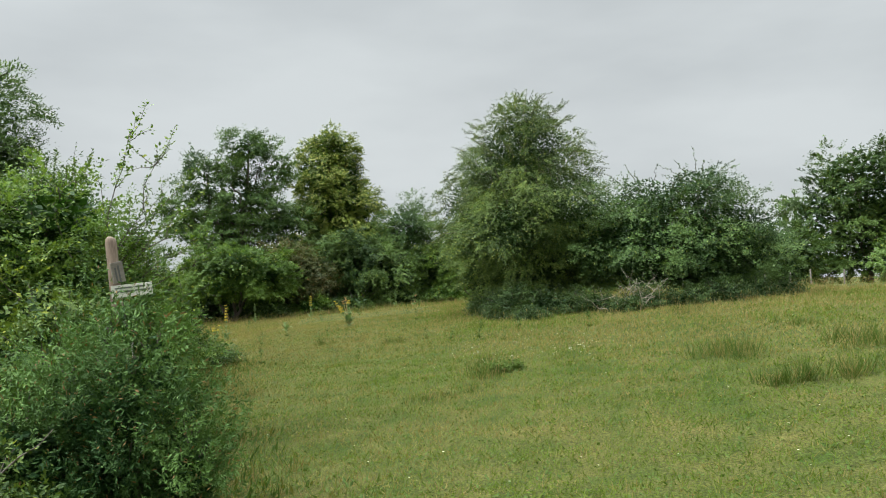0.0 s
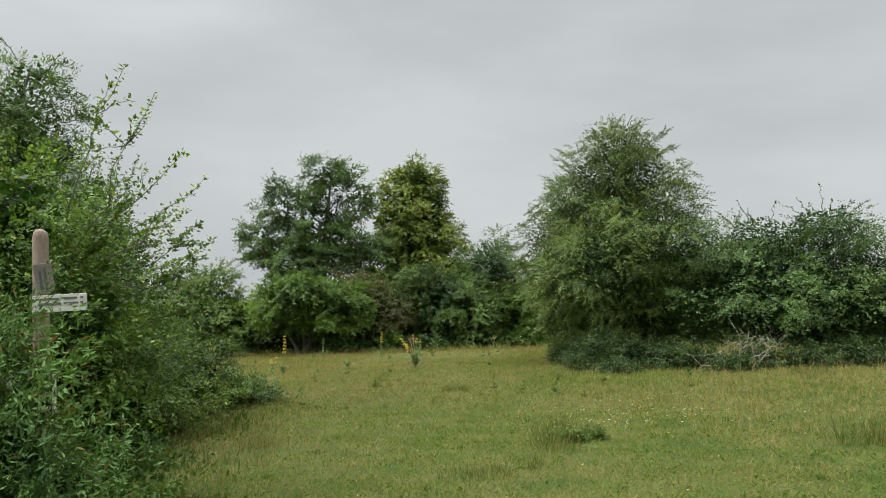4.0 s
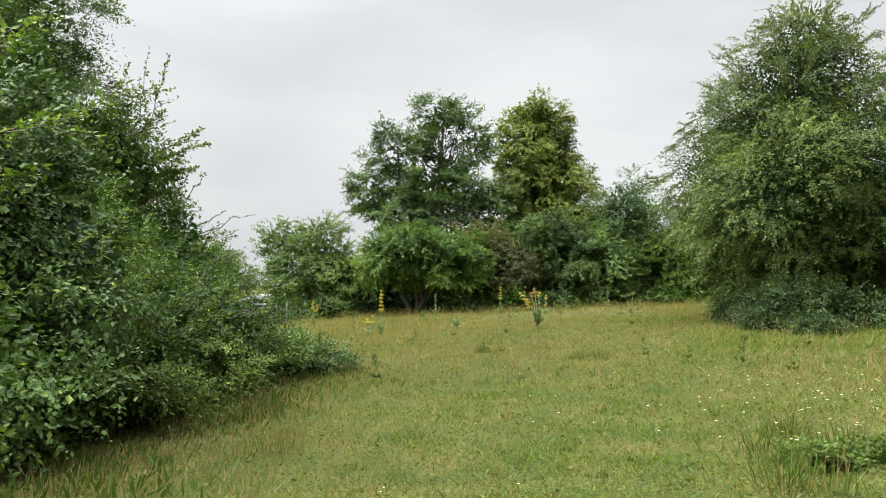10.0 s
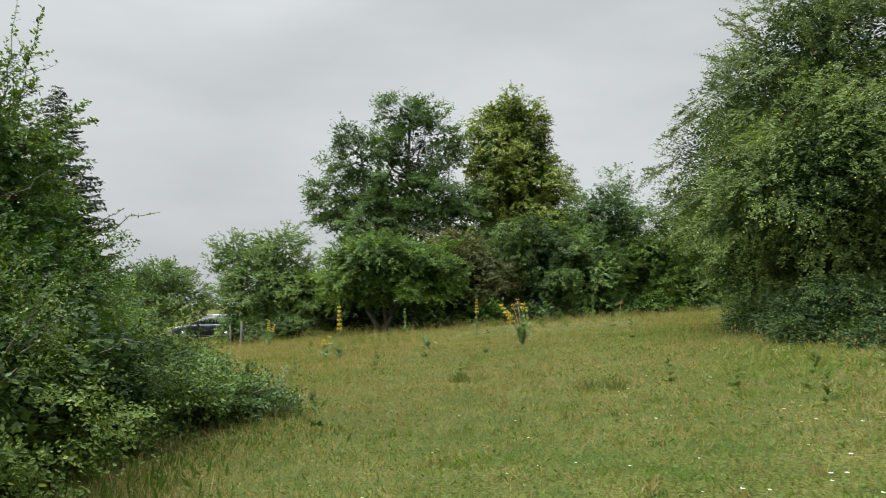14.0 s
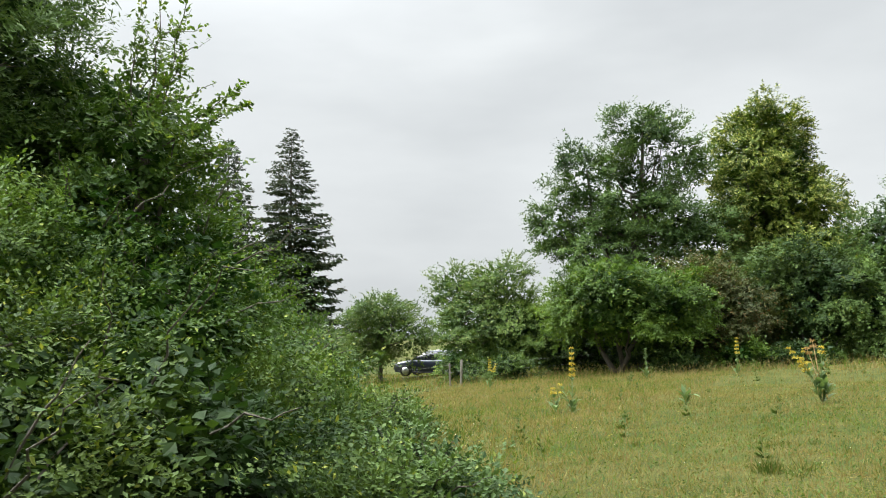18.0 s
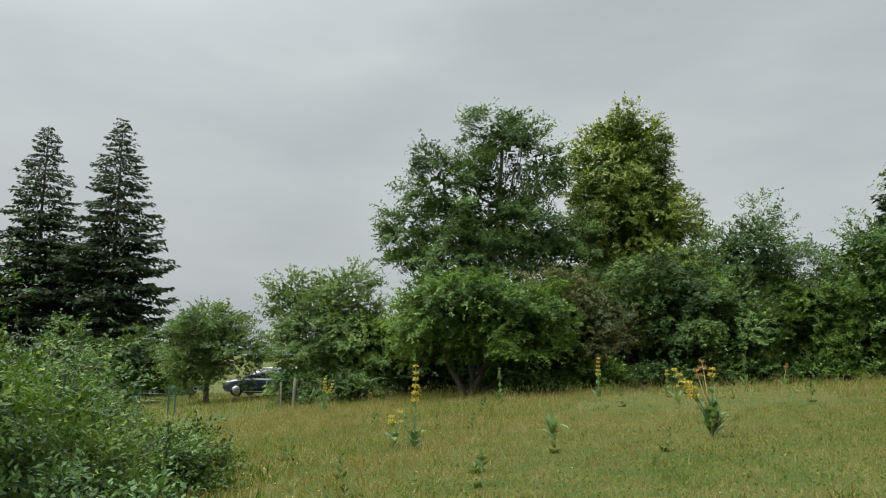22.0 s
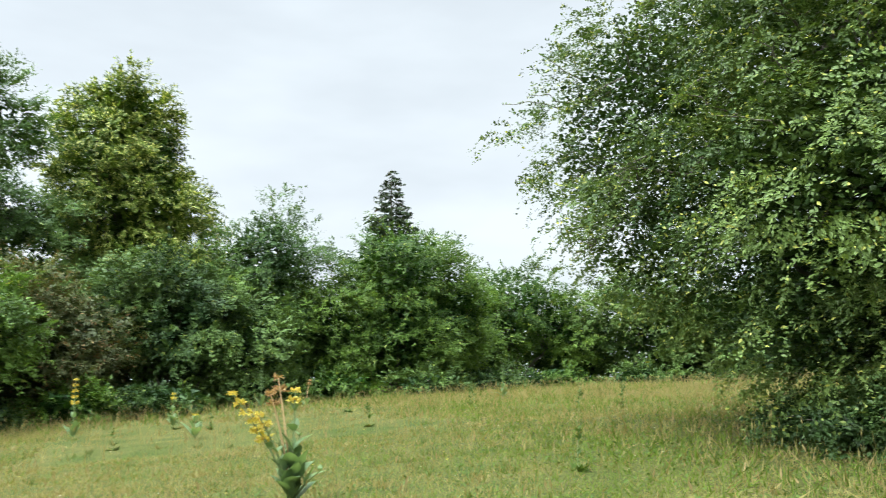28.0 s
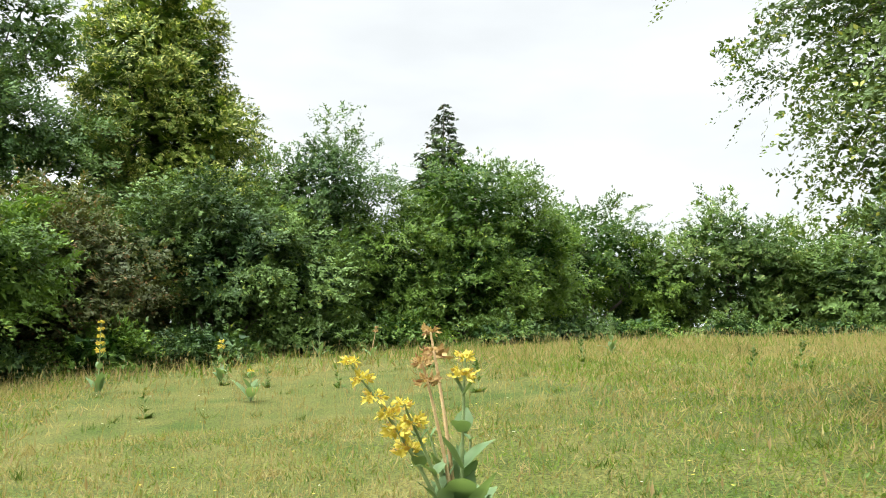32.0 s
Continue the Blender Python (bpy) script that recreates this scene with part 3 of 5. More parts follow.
def spruce(x, y, height, radius, seed, label, base=0.6, foot=None):
    r = np.random.default_rng(seed)
    z = gz(x, y)
    ob = thing("spruce_tree", x, y, z, label, "tree", "dark spruces")
    p = bent((0, 0, -0.2), (0, 0, height), r, 0.004, 10)
    v, f = tube(p, np.linspace(0.28, 0.02, 10), 8)
    part("trunk", quick_mesh("trunk", v, f, M_BARK, smooth=True), ob)
    pos, al, ups, ln, wd, wood = [], [], [], [], [], []
    h = base
    while h < height - 0.1:
        k = (height - h) / (height - base)
        reach = radius * (0.05 + 1.05 * k ** 0.8) * (1 + 0.1 * math.sin(h * 2.1 + seed))
        for a in np.arange(0, 6.28, 6.28 / max(6, int(9 * k + 5))) + r.uniform(0, 6.28):
            b = a + r.normal(0, 0.2)
            le = (reach + 0.08) * r.uniform(0.45, 1.2)
            hb = h + r.normal(0, 0.4 * min(1, 0.4 + 1.5 * k))
            m = max(20, int(le * 26))
            t = np.sqrt(r.random(m))
            out = np.array([math.cos(b), math.sin(b), 0])
            sid = np.array([-math.sin(b), math.cos(b), 0])
            dz = -0.42 * le * t + 0.24 * le * t ** 3 + 0.1 * (1 - k) * le
            w = 0.34 * le * (1 - 0.75 * t) * r.normal(0, 0.75, m)
            q = out * (t * le)[:, None] + sid * w[:, None]
            q[:, 2] = hb + dz - 0.12 * np.abs(w)
            pos.append(q)
            dd = unit(out[None] * 0.8 + sid[None] * np.sign(w)[:, None] * 0.7 + np.array([0, 0, -0.4]) + r.normal(0, 0.3, (m, 3)))
            al.append(dd)
            ups.append(unit(r.normal(0, 0.5, (m, 3)) + [0, 0, 1]))
            s = r.uniform(0.35, 0.75, m) * (0.34 + 0.66 * k)
            ln.append(s)
            wd.append(s * 0.44)
        h += r.uniform(0.28, 0.44) * (0.55 + 0.5 * k)
    v, f = leaves_at(np.concatenate(pos), np.concatenate(al), np.concatenate(ups), np.concatenate(ln), np.concatenate(wd))
    part("crown", quick_mesh("crown", v, f, M_SPRUCE), ob)
    return ob

# ---- the big hawthorn beside the path, and the bush that grows on from it ----
hawthorn = woody("hawthorn", 2.3, 30.3, [(0, 0, 3.0, 3.2, 3.5, 2.1), (0.1, 0.1, 4.8, 3.0, 3.1, 1.8), (0.1, 0.2, 6.1, 2.4, 2.4, 1.3), (0.2, 0.1, 7.0, 1.4, 1.4, 1.0), (0.2, 0, 7.6, 0.8, 0.8, 0.5), (-1.8, 2.6, 3.9, 1.7, 1.8, 1.9), (-1.7, 2.4, 2.5, 1.4, 1.5, 1.3), (-1.2, 2.4, 5.0, 1.6, 1.5, 1.3), (-1.5, -0.4, 2.8, 1.6, 1.8, 1.6), (-0.6, -2.2, 3.0, 1.7, 1.7, 1.6), (0.9, -2.5, 3.4, 1.8, 1.6, 1.8), (0.4, 0.2, 1.0, 2.3, 2.5, 1.2), (0.8, -0.8, 1.5, 2.6, 2.3, 1.5), (2.6, -0.8, 2.2, 1.7, 1.7, 1.9), (-1.4, 0.5, 1.4, 1.3, 1.7, 1.2)],
      1250, 26, 0.05, M_HAW, 11, "large rounded hawthorn with drooping yellow-tinged sprays", "tree", 0.2, 4, 18, whips=90, whip_low=-0.1, spray=0.42, droop=0.7, bumpy=0.16, deep=0.32, bough=0.46, shoots=10, core=70, core_size=0.08, core_reach=0.72, jit=0.045, clump=6, hollow=0.2, puff=0.2)
rt = np.random.default_rng(57)
for k in range(34):
    a = rt.uniform(0, 6.28)
    h = rt.uniform(5.6, 7.6)
    rr = 2.5 * math.sqrt(max(0.08, 1 - ((h - 4.6) / 3.4) ** 2))
    long_branch(hawthorn, (0.1 + 0.75 * rr * math.cos(a), 0.1 + 0.75 * rr * math.sin(a), h - 0.25), (0.1 + (rr + 0.45) * math.cos(a), 0.1 + (rr + 0.45) * math.sin(a), h + rt.uniform(0.1, 0.5)), 0.045, M_HAW, 700 + k, -0.1, 190, 9)
for k, (h, a, reach) in enumerate([(3.4, 150, 0.8), (4.2, 165, 0.9), (3.0, 180, 0.7), (4.8, 190, 0.8), (5.4, 175, 0.8), (3.6, 200, 0.7), (2.4, 160, 0.6), (4.5, 140, 0.8), (5.0, 205, 0.7), (3.9, 120, 0.7)]):
    c, s = math.cos(radians(a)), math.sin(radians(a))
    rr = math.sqrt(max(0.1, 1 - ((h - 3.0) / 4.2) ** 2))
    long_branch(hawthorn, (-0.4 + 2.5 * rr * c, 0.9 + 2.7 * rr * s, h), (-0.4 + (2.8 * rr + 0.5 * reach) * c, 0.9 + (3.0 * rr + 0.5 * reach) * s, h - 0.3), 0.045, M_HAW, 740 + k, -0.2, 260, 10)
woody("hawthorn_bush", 7.9, 27.6, [(0, 0, 2.2, 2.6, 2.4, 1.9), (0.2, 0, 3.9, 1.5, 1.4, 0.8), (-1.7, -0.3, 3.3, 1.6, 1.5, 1.2), (-2.2, -1.0, 1.8, 1.7, 1.6, 1.7), (1.7, -0.2, 2.1, 1.3, 1.4, 1.6), (-3.1, 0.2, 2.7, 1.3, 1.5, 1.6), (-3.4, -0.6, 1.6, 1.2, 1.1, 1.4), (0.3, -0.9, 1.4, 2.2, 1.5, 1.2)],
      600, 18, 0.066, M_BUSH, 12, "broad green hawthorn bush with dead twigs at its foot", "bush", 0.12, 5, 12, whips=46, whip_low=0.3, spray=0.55, droop=0.4, bumpy=0.16, bough=0.55, shoots=10, deep=0.35, core=40, core_size=0.1, core_reach=0.7, jit=0.06, clump=12, hollow=0.22, gaps=0.25)
rt = np.random.default_rng(55)
dead = thing("dead_branches", 4.7, 24.7, gz(4.7, 24.7), "tangle of pale dead twigs under the hawthorn bush", "dead wood")
for k in range(14):
    a = np.array([rt.normal(0, 0.3), rt.normal(0, 0.25), -0.02])
    b2 = a + [rt.normal(0, 0.5), -abs(rt.normal(0.1, 0.25)), rt.uniform(0.4, 1.1)]
    q = bent(a, b2, rt, 0.1, 6)
    q[1:, 2] = np.maximum(q[1:, 2], 0.06)
    bits = [tube(q, np.linspace(0.016, 0.004, 6), 5)]
    for _ in range(4):
        j = int(rt.integers(2, 6))
        bits.append(tube(bent(q[j], q[j] + rt.normal(0, 0.28, 3) + [0, 0, 0.12], rt, 0.1, 4), np.linspace(0.007, 0.002, 4), 4))
    v, f = joined(bits)
    part("branch", quick_mesh("branch", v, f, M_TWIG, smooth=True), dead)
# The thicket's leaf colour includes the shade of the crown above it.
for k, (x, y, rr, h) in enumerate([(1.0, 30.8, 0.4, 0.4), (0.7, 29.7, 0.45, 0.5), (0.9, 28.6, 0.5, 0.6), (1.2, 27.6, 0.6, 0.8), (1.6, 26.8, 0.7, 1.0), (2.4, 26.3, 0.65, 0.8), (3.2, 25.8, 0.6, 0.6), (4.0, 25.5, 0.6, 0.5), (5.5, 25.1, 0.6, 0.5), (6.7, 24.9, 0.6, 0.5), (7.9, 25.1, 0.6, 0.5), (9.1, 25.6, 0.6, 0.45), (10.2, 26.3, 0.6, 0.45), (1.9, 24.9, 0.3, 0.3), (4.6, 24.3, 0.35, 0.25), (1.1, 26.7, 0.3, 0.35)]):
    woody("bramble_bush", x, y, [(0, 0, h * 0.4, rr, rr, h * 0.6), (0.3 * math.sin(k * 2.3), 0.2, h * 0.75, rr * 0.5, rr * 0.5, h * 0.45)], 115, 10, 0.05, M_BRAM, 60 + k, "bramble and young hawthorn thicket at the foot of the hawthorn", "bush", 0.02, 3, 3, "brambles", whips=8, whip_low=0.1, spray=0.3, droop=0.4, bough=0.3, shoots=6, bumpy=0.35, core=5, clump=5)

# ---- the overgrown edge on the lower side of the path ----
woody("juniper_bush", -4.05, 8.0, [(0, 0, 0.45, 0.6, 0.55, 0.6), (0.1, 0, 1.15, 0.36, 0.36, 0.65), (0.48, 0.1, 0.8, 0.24, 0.28, 0.75), (-0.35, 0.1, 1.15, 0.4, 0.4, 0.55), (-0.75, -0.3, 0.7, 0.65, 0.6, 0.7), (-0.2, 0.4, 1.6, 0.17, 0.17, 0.55), (0.0, 0.2, 1.75, 0.12, 0.12, 0.4), (0.28, 0.1, 1.5, 0.16, 0.16, 0.5), (-0.7, 0.2, 1.3, 0.25, 0.25, 0.4), (0.68, -0.1, 0.55, 0.2, 0.24, 0.55)],
      300, 22, 0.05, M_JUN, 13, "prickly deep green juniper growing round the signpost", "bush", 0.05, 4, 6, spray=0.34, droop=-0.9, slim=0.26, flat=0.3, bumpy=0.25, bough=0.3, shoots=9, clump=5, hollow=0.12, whips=60, whip_low=0.9, jit=0.05)
near_shrub = woody("shrub", -6.6, 11.0, [(0, 0, 1.5, 1.8, 1.6, 1.5), (0.9, 0.2, 2.2, 1.1, 1.1, 1.0), (-1.2, 0, 2.5, 1.2, 1.1, 1.0), (0.0, 0.2, 3.1, 1.0, 0.9, 0.7), (1.3, 0.5, 1.1, 0.9, 1.0, 1.1), (-0.8, 0.3, 3.5, 1.0, 1.0, 0.7), (0.4, 0.3, 3.4, 0.8, 0.8, 0.7)],
      560, 15, 0.055, M_MAPLE, 14, "dense light green shrub behind the signpost", "bush", 0.06, 4, 8, "hedge shrubs", whips=30, spray=0.4, droop=0.2, bumpy=0.18, deep=0.35, core=16, core_size=0.13, bough=0.38, shoots=9)
for k, (start, end, n) in enumerate([((1.0, 0.2, 3.0), (1.75, 0.0, 4.95), 110), ((1.2, 0.1, 2.8), (2.2, -0.2, 4.6), 110), ((1.1, 0.3, 2.9), (2.3, 0.3, 4.1), 120), ((1.2, 0.3, 2.6), (2.3, 0.9, 3.95), 140), ((1.2, 0.3, 2.2), (2.55, 0.5, 3.05), 120),
                                     ((0.9, 0.6, 2.6), (1.8, 1.6, 3.7), 140), ((0.2, 0.2, 3.0), (0.9, 0.3, 4.3), 140), ((0.8, 0.8, 2.3), (1.9, 2.2, 3.4), 150), ((1.3, 0.2, 2.4), (2.4, 0.6, 3.4), 170), ((1.4, 0.3, 2.0), (2.5, 0.8, 2.6), 170), ((1.2, 0.0, 2.6), (2.0, -0.1, 3.6), 170)]):
    long_branch(near_shrub, start, end, 0.06, M_MAPLE, 500 + k, 0.0, n * 2, 10)
woody("shrub", -6.0, 6.4, [(0, 0, 0.9, 1.4, 1.3, 1.0), (-0.6, 0.5, 1.8, 0.9, 0.9, 0.8)],
      300, 13, 0.06, M_BUSH2, 15, "dark small-leaved shrub at the path's lower edge", "bush", 0.05, 3, 6, "hedge shrubs", spray=0.32, bumpy=0.2, bough=0.4, shoots=8)
woody("bramble_bush", -4.75, 6.1, [(0, 0, 0.5, 0.85, 0.8, 0.6), (-0.6, 0.5, 0.9, 0.8, 0.8, 0.7)], 210, 12, 0.055, M_BUSH2, 59, "dark bramble tangle below the juniper", "bush", 0.03, 3, 4, "brambles", whips=6, spray=0.3, droop=0.3, bough=0.3, shoots=8, bumpy=0.25)
woody("small_tree", -8.5, 15.4, [(0, 0, 3.1, 1.5, 1.5, 1.2), (0.3, -0.2, 4.0, 0.9, 0.9, 0.8), (-0.9, 0.3, 2.4, 1.6, 1.5, 1.4), (0.9, 0.4, 2.2, 1.0, 1.2, 1.2), (0.8, -0.3, 1.0, 1.2, 1.4, 1.1)],
      380, 14, 0.065, M_BUSH, 16, "small leaning tree with long loose branches", "tree", 0.1, 2, 12, whips=16, spray=0.5, droop=0.3, bumpy=0.25, bough=0.6, shoots=9, core_size=0.14)
woody("shrub", -8.3, 19.0, [(0, 0, 1.0, 1.8, 1.9, 1.2), (0.4, 0.8, 0.55, 0.9, 1.2, 0.95), (0.7, -1.5, 0.7, 1.15, 1.4, 1.0), (0.6, -2.9, 0.6, 1.1, 1.3, 0.95), (-0.7, -1.2, 1.6, 1.2, 1.2, 0.9)],
      720, 16, 0.045, M_BUSH2, 17, "wide rounded shrub bulging out over the meadow", "bush", 0.06, 5, 8, "hedge shrubs", whips=34, spray=0.36, droop=0.3, bumpy=0.3, deep=0.35, core=14, core_size=0.12, bough=0.38, shoots=9, clump=10, hollow=0.24, gaps=0.6)
woody("shrub", -9.4, 20.3, [(0, 0, 1.8, 1.3, 1.4, 1.2), (-0.5, 0.8, 2.5, 1.2, 1.2, 1.1), (0.2, -0.9, 1.4, 1.1, 1.1, 1.2), (-0.9, -1.4, 2.3, 1.1, 1.1, 1.1), (-0.7, -0.2, 2.8, 0.9, 0.9, 0.9)],
      360, 16, 0.05, M_MAPLE, 39, "bright green shrub with yellowish shoot tips above the darker bush", "bush", 0.05, 4, 6, "hedge shrubs", whips=26, spray=0.36, droop=0.2, bumpy=0.25, deep=0.35, core=12, core_size=0.12, bough=0.38, shoots=9)
woody("shrub", -11.3, 22.9, [(0, 0, 1.4, 2.0, 1.9, 1.5), (-1.0, 0.5, 2.4, 1.3, 1.3, 0.9)],
      420, 14, 0.06, M_MAPLE, 18, "tall light green shrub with yellowish shoots", "bush", 0.06, 4, 8, "hedge shrubs", whips=20, spray=0.42, bumpy=0.18, deep=0.35, core=14, core_size=0.14, bough=0.38, shoots=8)
woody("shrub", -10.0, 16.8, [(0, 0, 1.4, 1.9, 1.9, 1.5)], 170, 12, 0.07, M_BUSH, 19, "leafy shrub in the overgrown edge", "bush", 0.06, 4, 6, "hedge shrubs", spray=0.4, bumpy=0.2, bough=0.5, shoots=8)
woody("shrub", -9.8, 12.5, [(0, 0, 1.6, 1.9, 1.9, 1.7)], 170, 12, 0.075, M_MAPLE, 20, "leafy shrub in the overgrown edge", "bush", 0.06, 4, 6, "hedge shrubs", spray=0.4, bumpy=0.2, bough=0.5, shoots=8)
woody("rowan_tree", -12.1, 19.8, [(0.0, 0, 6.9, 1.2, 1.3, 1.2), (-0.5, 0, 5.7, 1.5, 1.5, 1.2), (0.35, 0, 5.8, 0.9, 1.0, 1.1), (0.2, 0, 7.9, 0.7, 0.7, 0.6), (-1.4, 0.3, 6.3, 1.1, 1.2, 1.3), (-0.3, 0, 4.3, 1.1, 1.1, 1.0)],
      320, 20, 0.085, M_ASH, 21, "slender rowan with feathery leaves rising above the shrubs", "tree", 0.12, 1, 14, whips=20, spray=0.5, droop=0.45, slim=0.3, bumpy=0.16, bough=0.5, shoots=9, deep=0.45, core=10, core_size=0.14)
edge_tree = woody("maple_tree", -11.6, 21.3, [(0, 0, 4.5, 1.3, 1.2, 1.1), (1.0, -0.1, 4.1, 0.8, 0.9, 0.7), (-1.2, 0, 5.0, 1.3, 1.2, 1.1), (0.3, 0, 3.0, 1.4, 1.4, 1.2), (-1.4, 0.3, 3.3, 1.4, 1.4, 1.4), (1.1, 0.2, 2.6, 0.9, 0.9, 0.8)],
      340, 16, 0.07, M_MAPLE, 38, "broad-leaved tree with layered loose branches above the shrubs", "tree", 0.16, 2, 16, whips=26, spray=0.45, droop=0.35, bumpy=0.2, bough=0.5, shoots=10, deep=0.4, hollow=0.22, core=12, core_size=0.15)
for k, (start, end, n) in enumerate([((1.1, -0.1, 4.3), (2.6, -0.1, 4.55), 260), ((1.2, -0.1, 4.0), (2.4, -0.2, 4.1), 220), ((1.0, -0.1, 3.7), (2.1, -0.1, 3.7), 200), ((0.9, 0, 4.7), (1.25, -0.1, 6.4), 110), ((1.1, 0, 4.6), (1.65, -0.1, 6.2), 110), ((0.6, 0, 5.0), (0.6, 0.1, 6.2), 90), ((0.9, 0, 4.8), (1.7, -0.2, 5.2), 180), ((1.0, 0, 3.2), (1.9, -0.2, 3.1), 200), ((1.3, 0, 4.4), (2.3, 0.1, 4.9), 200)]):
    long_branch(edge_tree, start, end, 0.075, M_MAPLE, 520 + k, 0.03, n)
for k, (x, y, rr, h) in enumerate([(-10.8, 25.0, 1.1, 1.0), (-12.2, 25.8, 1.3, 2.0), (-13.6, 27.8, 1.3, 1.8), (-15.4, 29.9, 1.4, 1.6), (-17.6, 31.8, 1.4, 1.4), (-9.7, 23.2, 1.1, 0.9), (-14.6, 25.5, 1.7, 2.0), (-19.5, 35.0, 1.3, 0.9), (-7.5, 22.2, 0.8, 0.5), (-5.2, 9.35, 0.75, 2.4), (-11.0, 27.0, 0.7, 0.6), (-8.6, 23.0, 0.7, 0.5), (-12.0, 28.6, 0.8, 0.6), (-7.2, 21.4, 0.7, 0.5)]):
    woody("low_shrub", x, y, [(0, 0, h * 0.4, rr, rr, h * 0.6), (0.4 * math.sin(k * 1.9), 0.3 * math.cos(k * 2.7), h * 0.8, rr * 0.5, rr * 0.5, h * 0.35)], 100, 9, 0.06, (M_BUSH2, M_HEDGE, M_BUSH)[k % 3], 80 + k, "low leafy shrub among tall weeds", "bush", 0.02, 3, 3, "low shrubs", whips=12, spray=0.3, bough=0.32, shoots=8, bumpy=0.3, core=4)

# ---- the far hedge with its trees ----
woody("ash_tree", -13.6, 50.7, [(0.9, 0, 10.8, 1.5, 1.4, 1.6), (-1.8, 0, 8.9, 1.5, 1.4, 1.7), (-3.3, 0, 6.8, 1.4, 1.5, 1.6), (0.3, 0, 7.4, 2.2, 2.1, 2.3), (2.4, 0.2, 6.4, 1.5, 1.5, 2.2), (-1.2, 0, 5.6, 2.4, 2.1, 1.8), (2.6, 0.5, 9.4, 1.1, 1.0, 1.7), (0.4, 0.3, 3.9, 3.4, 2.2, 1.9), (3.6, 0.8, 5.2, 1.7, 1.6, 2.4)],
      620, 18, 0.105, M_ASH, 22, "airy ash tree with sky showing between its branches", "tree", 0.2, 2, 26, spray=0.6, droop=0.25, bumpy=0.2, deep=0.6, bough=0.55, shoots=9, core=5, core_size=0.2, hollow=0.1, tri=True, jit=0.1)
woody("lime_tree", -7.9, 53.9, [(-0.1, 0, 10.7, 1.8, 1.8, 1.85), (-0.1, 0, 9.1, 2.7, 2.5, 2.3), (0.4, 0, 6.9, 3.1, 2.8, 2.4), (0.9, -0.2, 4.7, 3.4, 2.8, 2.2), (1.1, -0.6, 3.4, 2.8, 2.2, 2.0)],
      900, 18, 0.095, M_LIME, 23, "domed lime tree with pale yellow-green flower bracts", "tree", 0.22, 1, 14, spray=0.42, droop=0.3, bumpy=0.09, bough=0.5, shoots=9, deep=0.35, clump=8, hollow=0.16, puff=0.42, tri=True, core=14, core_size=0.22)
woody("maple_bush", -12.3, 45.2, [(0, 0, 2.9, 2.3, 2.0, 1.4), (1.4, 0, 2.5, 1.8, 1.7, 1.3), (-1.4, 0, 2.4, 1.7, 1.5, 1.1)],
      420, 20, 0.10, M_MAPLE, 24, "spreading bright green maple with hanging lower branches", "tree", 0.12, 3, 10, spray=0.55, droop=0.5, bumpy=0.14, bough=0.8, shoots=9, puff=0.22, tri=True, core=12, core_size=0.2)
woody("hedge_bush", -20.2, 48.0, [(0.3, 0, 2.4, 2.4, 2.2, 2.3), (-1.2, 0.6, 4.2, 1.4, 1.3, 1.2), (1.2, 0.6, 4.5, 1.6, 1.4, 1.2), (2.3, 0, 2.2, 1.9, 1.8, 1.9), (3.4, 0.4, 2.0, 1.5, 1.5, 1.7)],
      430, 19, 0.085, M_GREY, 25, "rounded grey-green hedge bush with loose top shoots", "bush", 0.1, 4, 10, "hedge bushes", whips=30, spray=0.5, bumpy=0.16, bough=0.65, shoots=9, tri=True, core=10, core_size=0.18)
woody("apple_tree", -28.2, 52.4, [(0, 0, 3.9, 1.9, 1.8, 1.2), (-1.4, 0, 2.9, 1.5, 1.4, 1.4), (1.2, 0.4, 2.7, 1.6, 1.4, 1.4), (-0.6, -0.3, 1.7, 1.5, 1.2, 1.2)],
      260, 14, 0.11, M_GREY, 26, "small open fruit tree on a thin trunk", "tree", 0.14, 1, 12, whips=18, spray=0.6, bumpy=0.22, bough=0.6, shoots=8, tri=True, core=5, core_size=0.2)
# Added dark bush that blocks light and stands for the maple's shaded hollow.
woody("hedge_bush", -13.2, 48.4, [(0, 0, 1.3, 2.8, 1.3, 1.5), (-2.6, 0.2, 1.1, 1.6, 1.2, 1.3), (2.4, 0, 1.2, 1.4, 1.2, 1.4)], 240, 14, 0.10, M_BRAM, 44, "dark filler bush added as the shade under the spreading maple", "bush", 0.08, 4, 6, "hedge bushes", spray=0.5, bumpy=0.16, bough=0.6, shoots=8, puff=0.28, tri=True, core=14, core_size=0.2)
woody("hedge_bush", -9.0, 47.4, [(0, 0, 2.2, 1.8, 1.5, 2.0), (0.6, 0, 1.4, 1.7, 1.5, 1.4), (-1.2, 0.2, 2.6, 1.4, 1.3, 1.5)], 260, 18, 0.085, M_RED, 27, "dull reddish-green hedge bush", "bush", 0.07, 4, 6, "hedge bushes", whips=10, spray=0.5, bumpy=0.16, bough=0.6, shoots=9, puff=0.28, tri=True, core=10, core_size=0.18)
woody("hedge_bush", -5.6, 49.0, [(0, 0, 2.4, 2.4, 1.8, 2.2), (-1.6, -0.2, 2.2, 1.7, 1.4, 2.1), (-0.8, 0.6, 3.6, 1.9, 1.6, 1.6), (2.0, 0, 1.8, 1.6, 1.5, 1.8)], 380, 18, 0.09, M_HEDGE, 28, "green hedge bush under the lime tree", "bush", 0.08, 4, 8, "hedge bushes", whips=12, spray=0.5, droop=0.4, bumpy=0.16, bough=0.7, shoots=9, puff=0.28, tri=True, core=10, core_size=0.18)
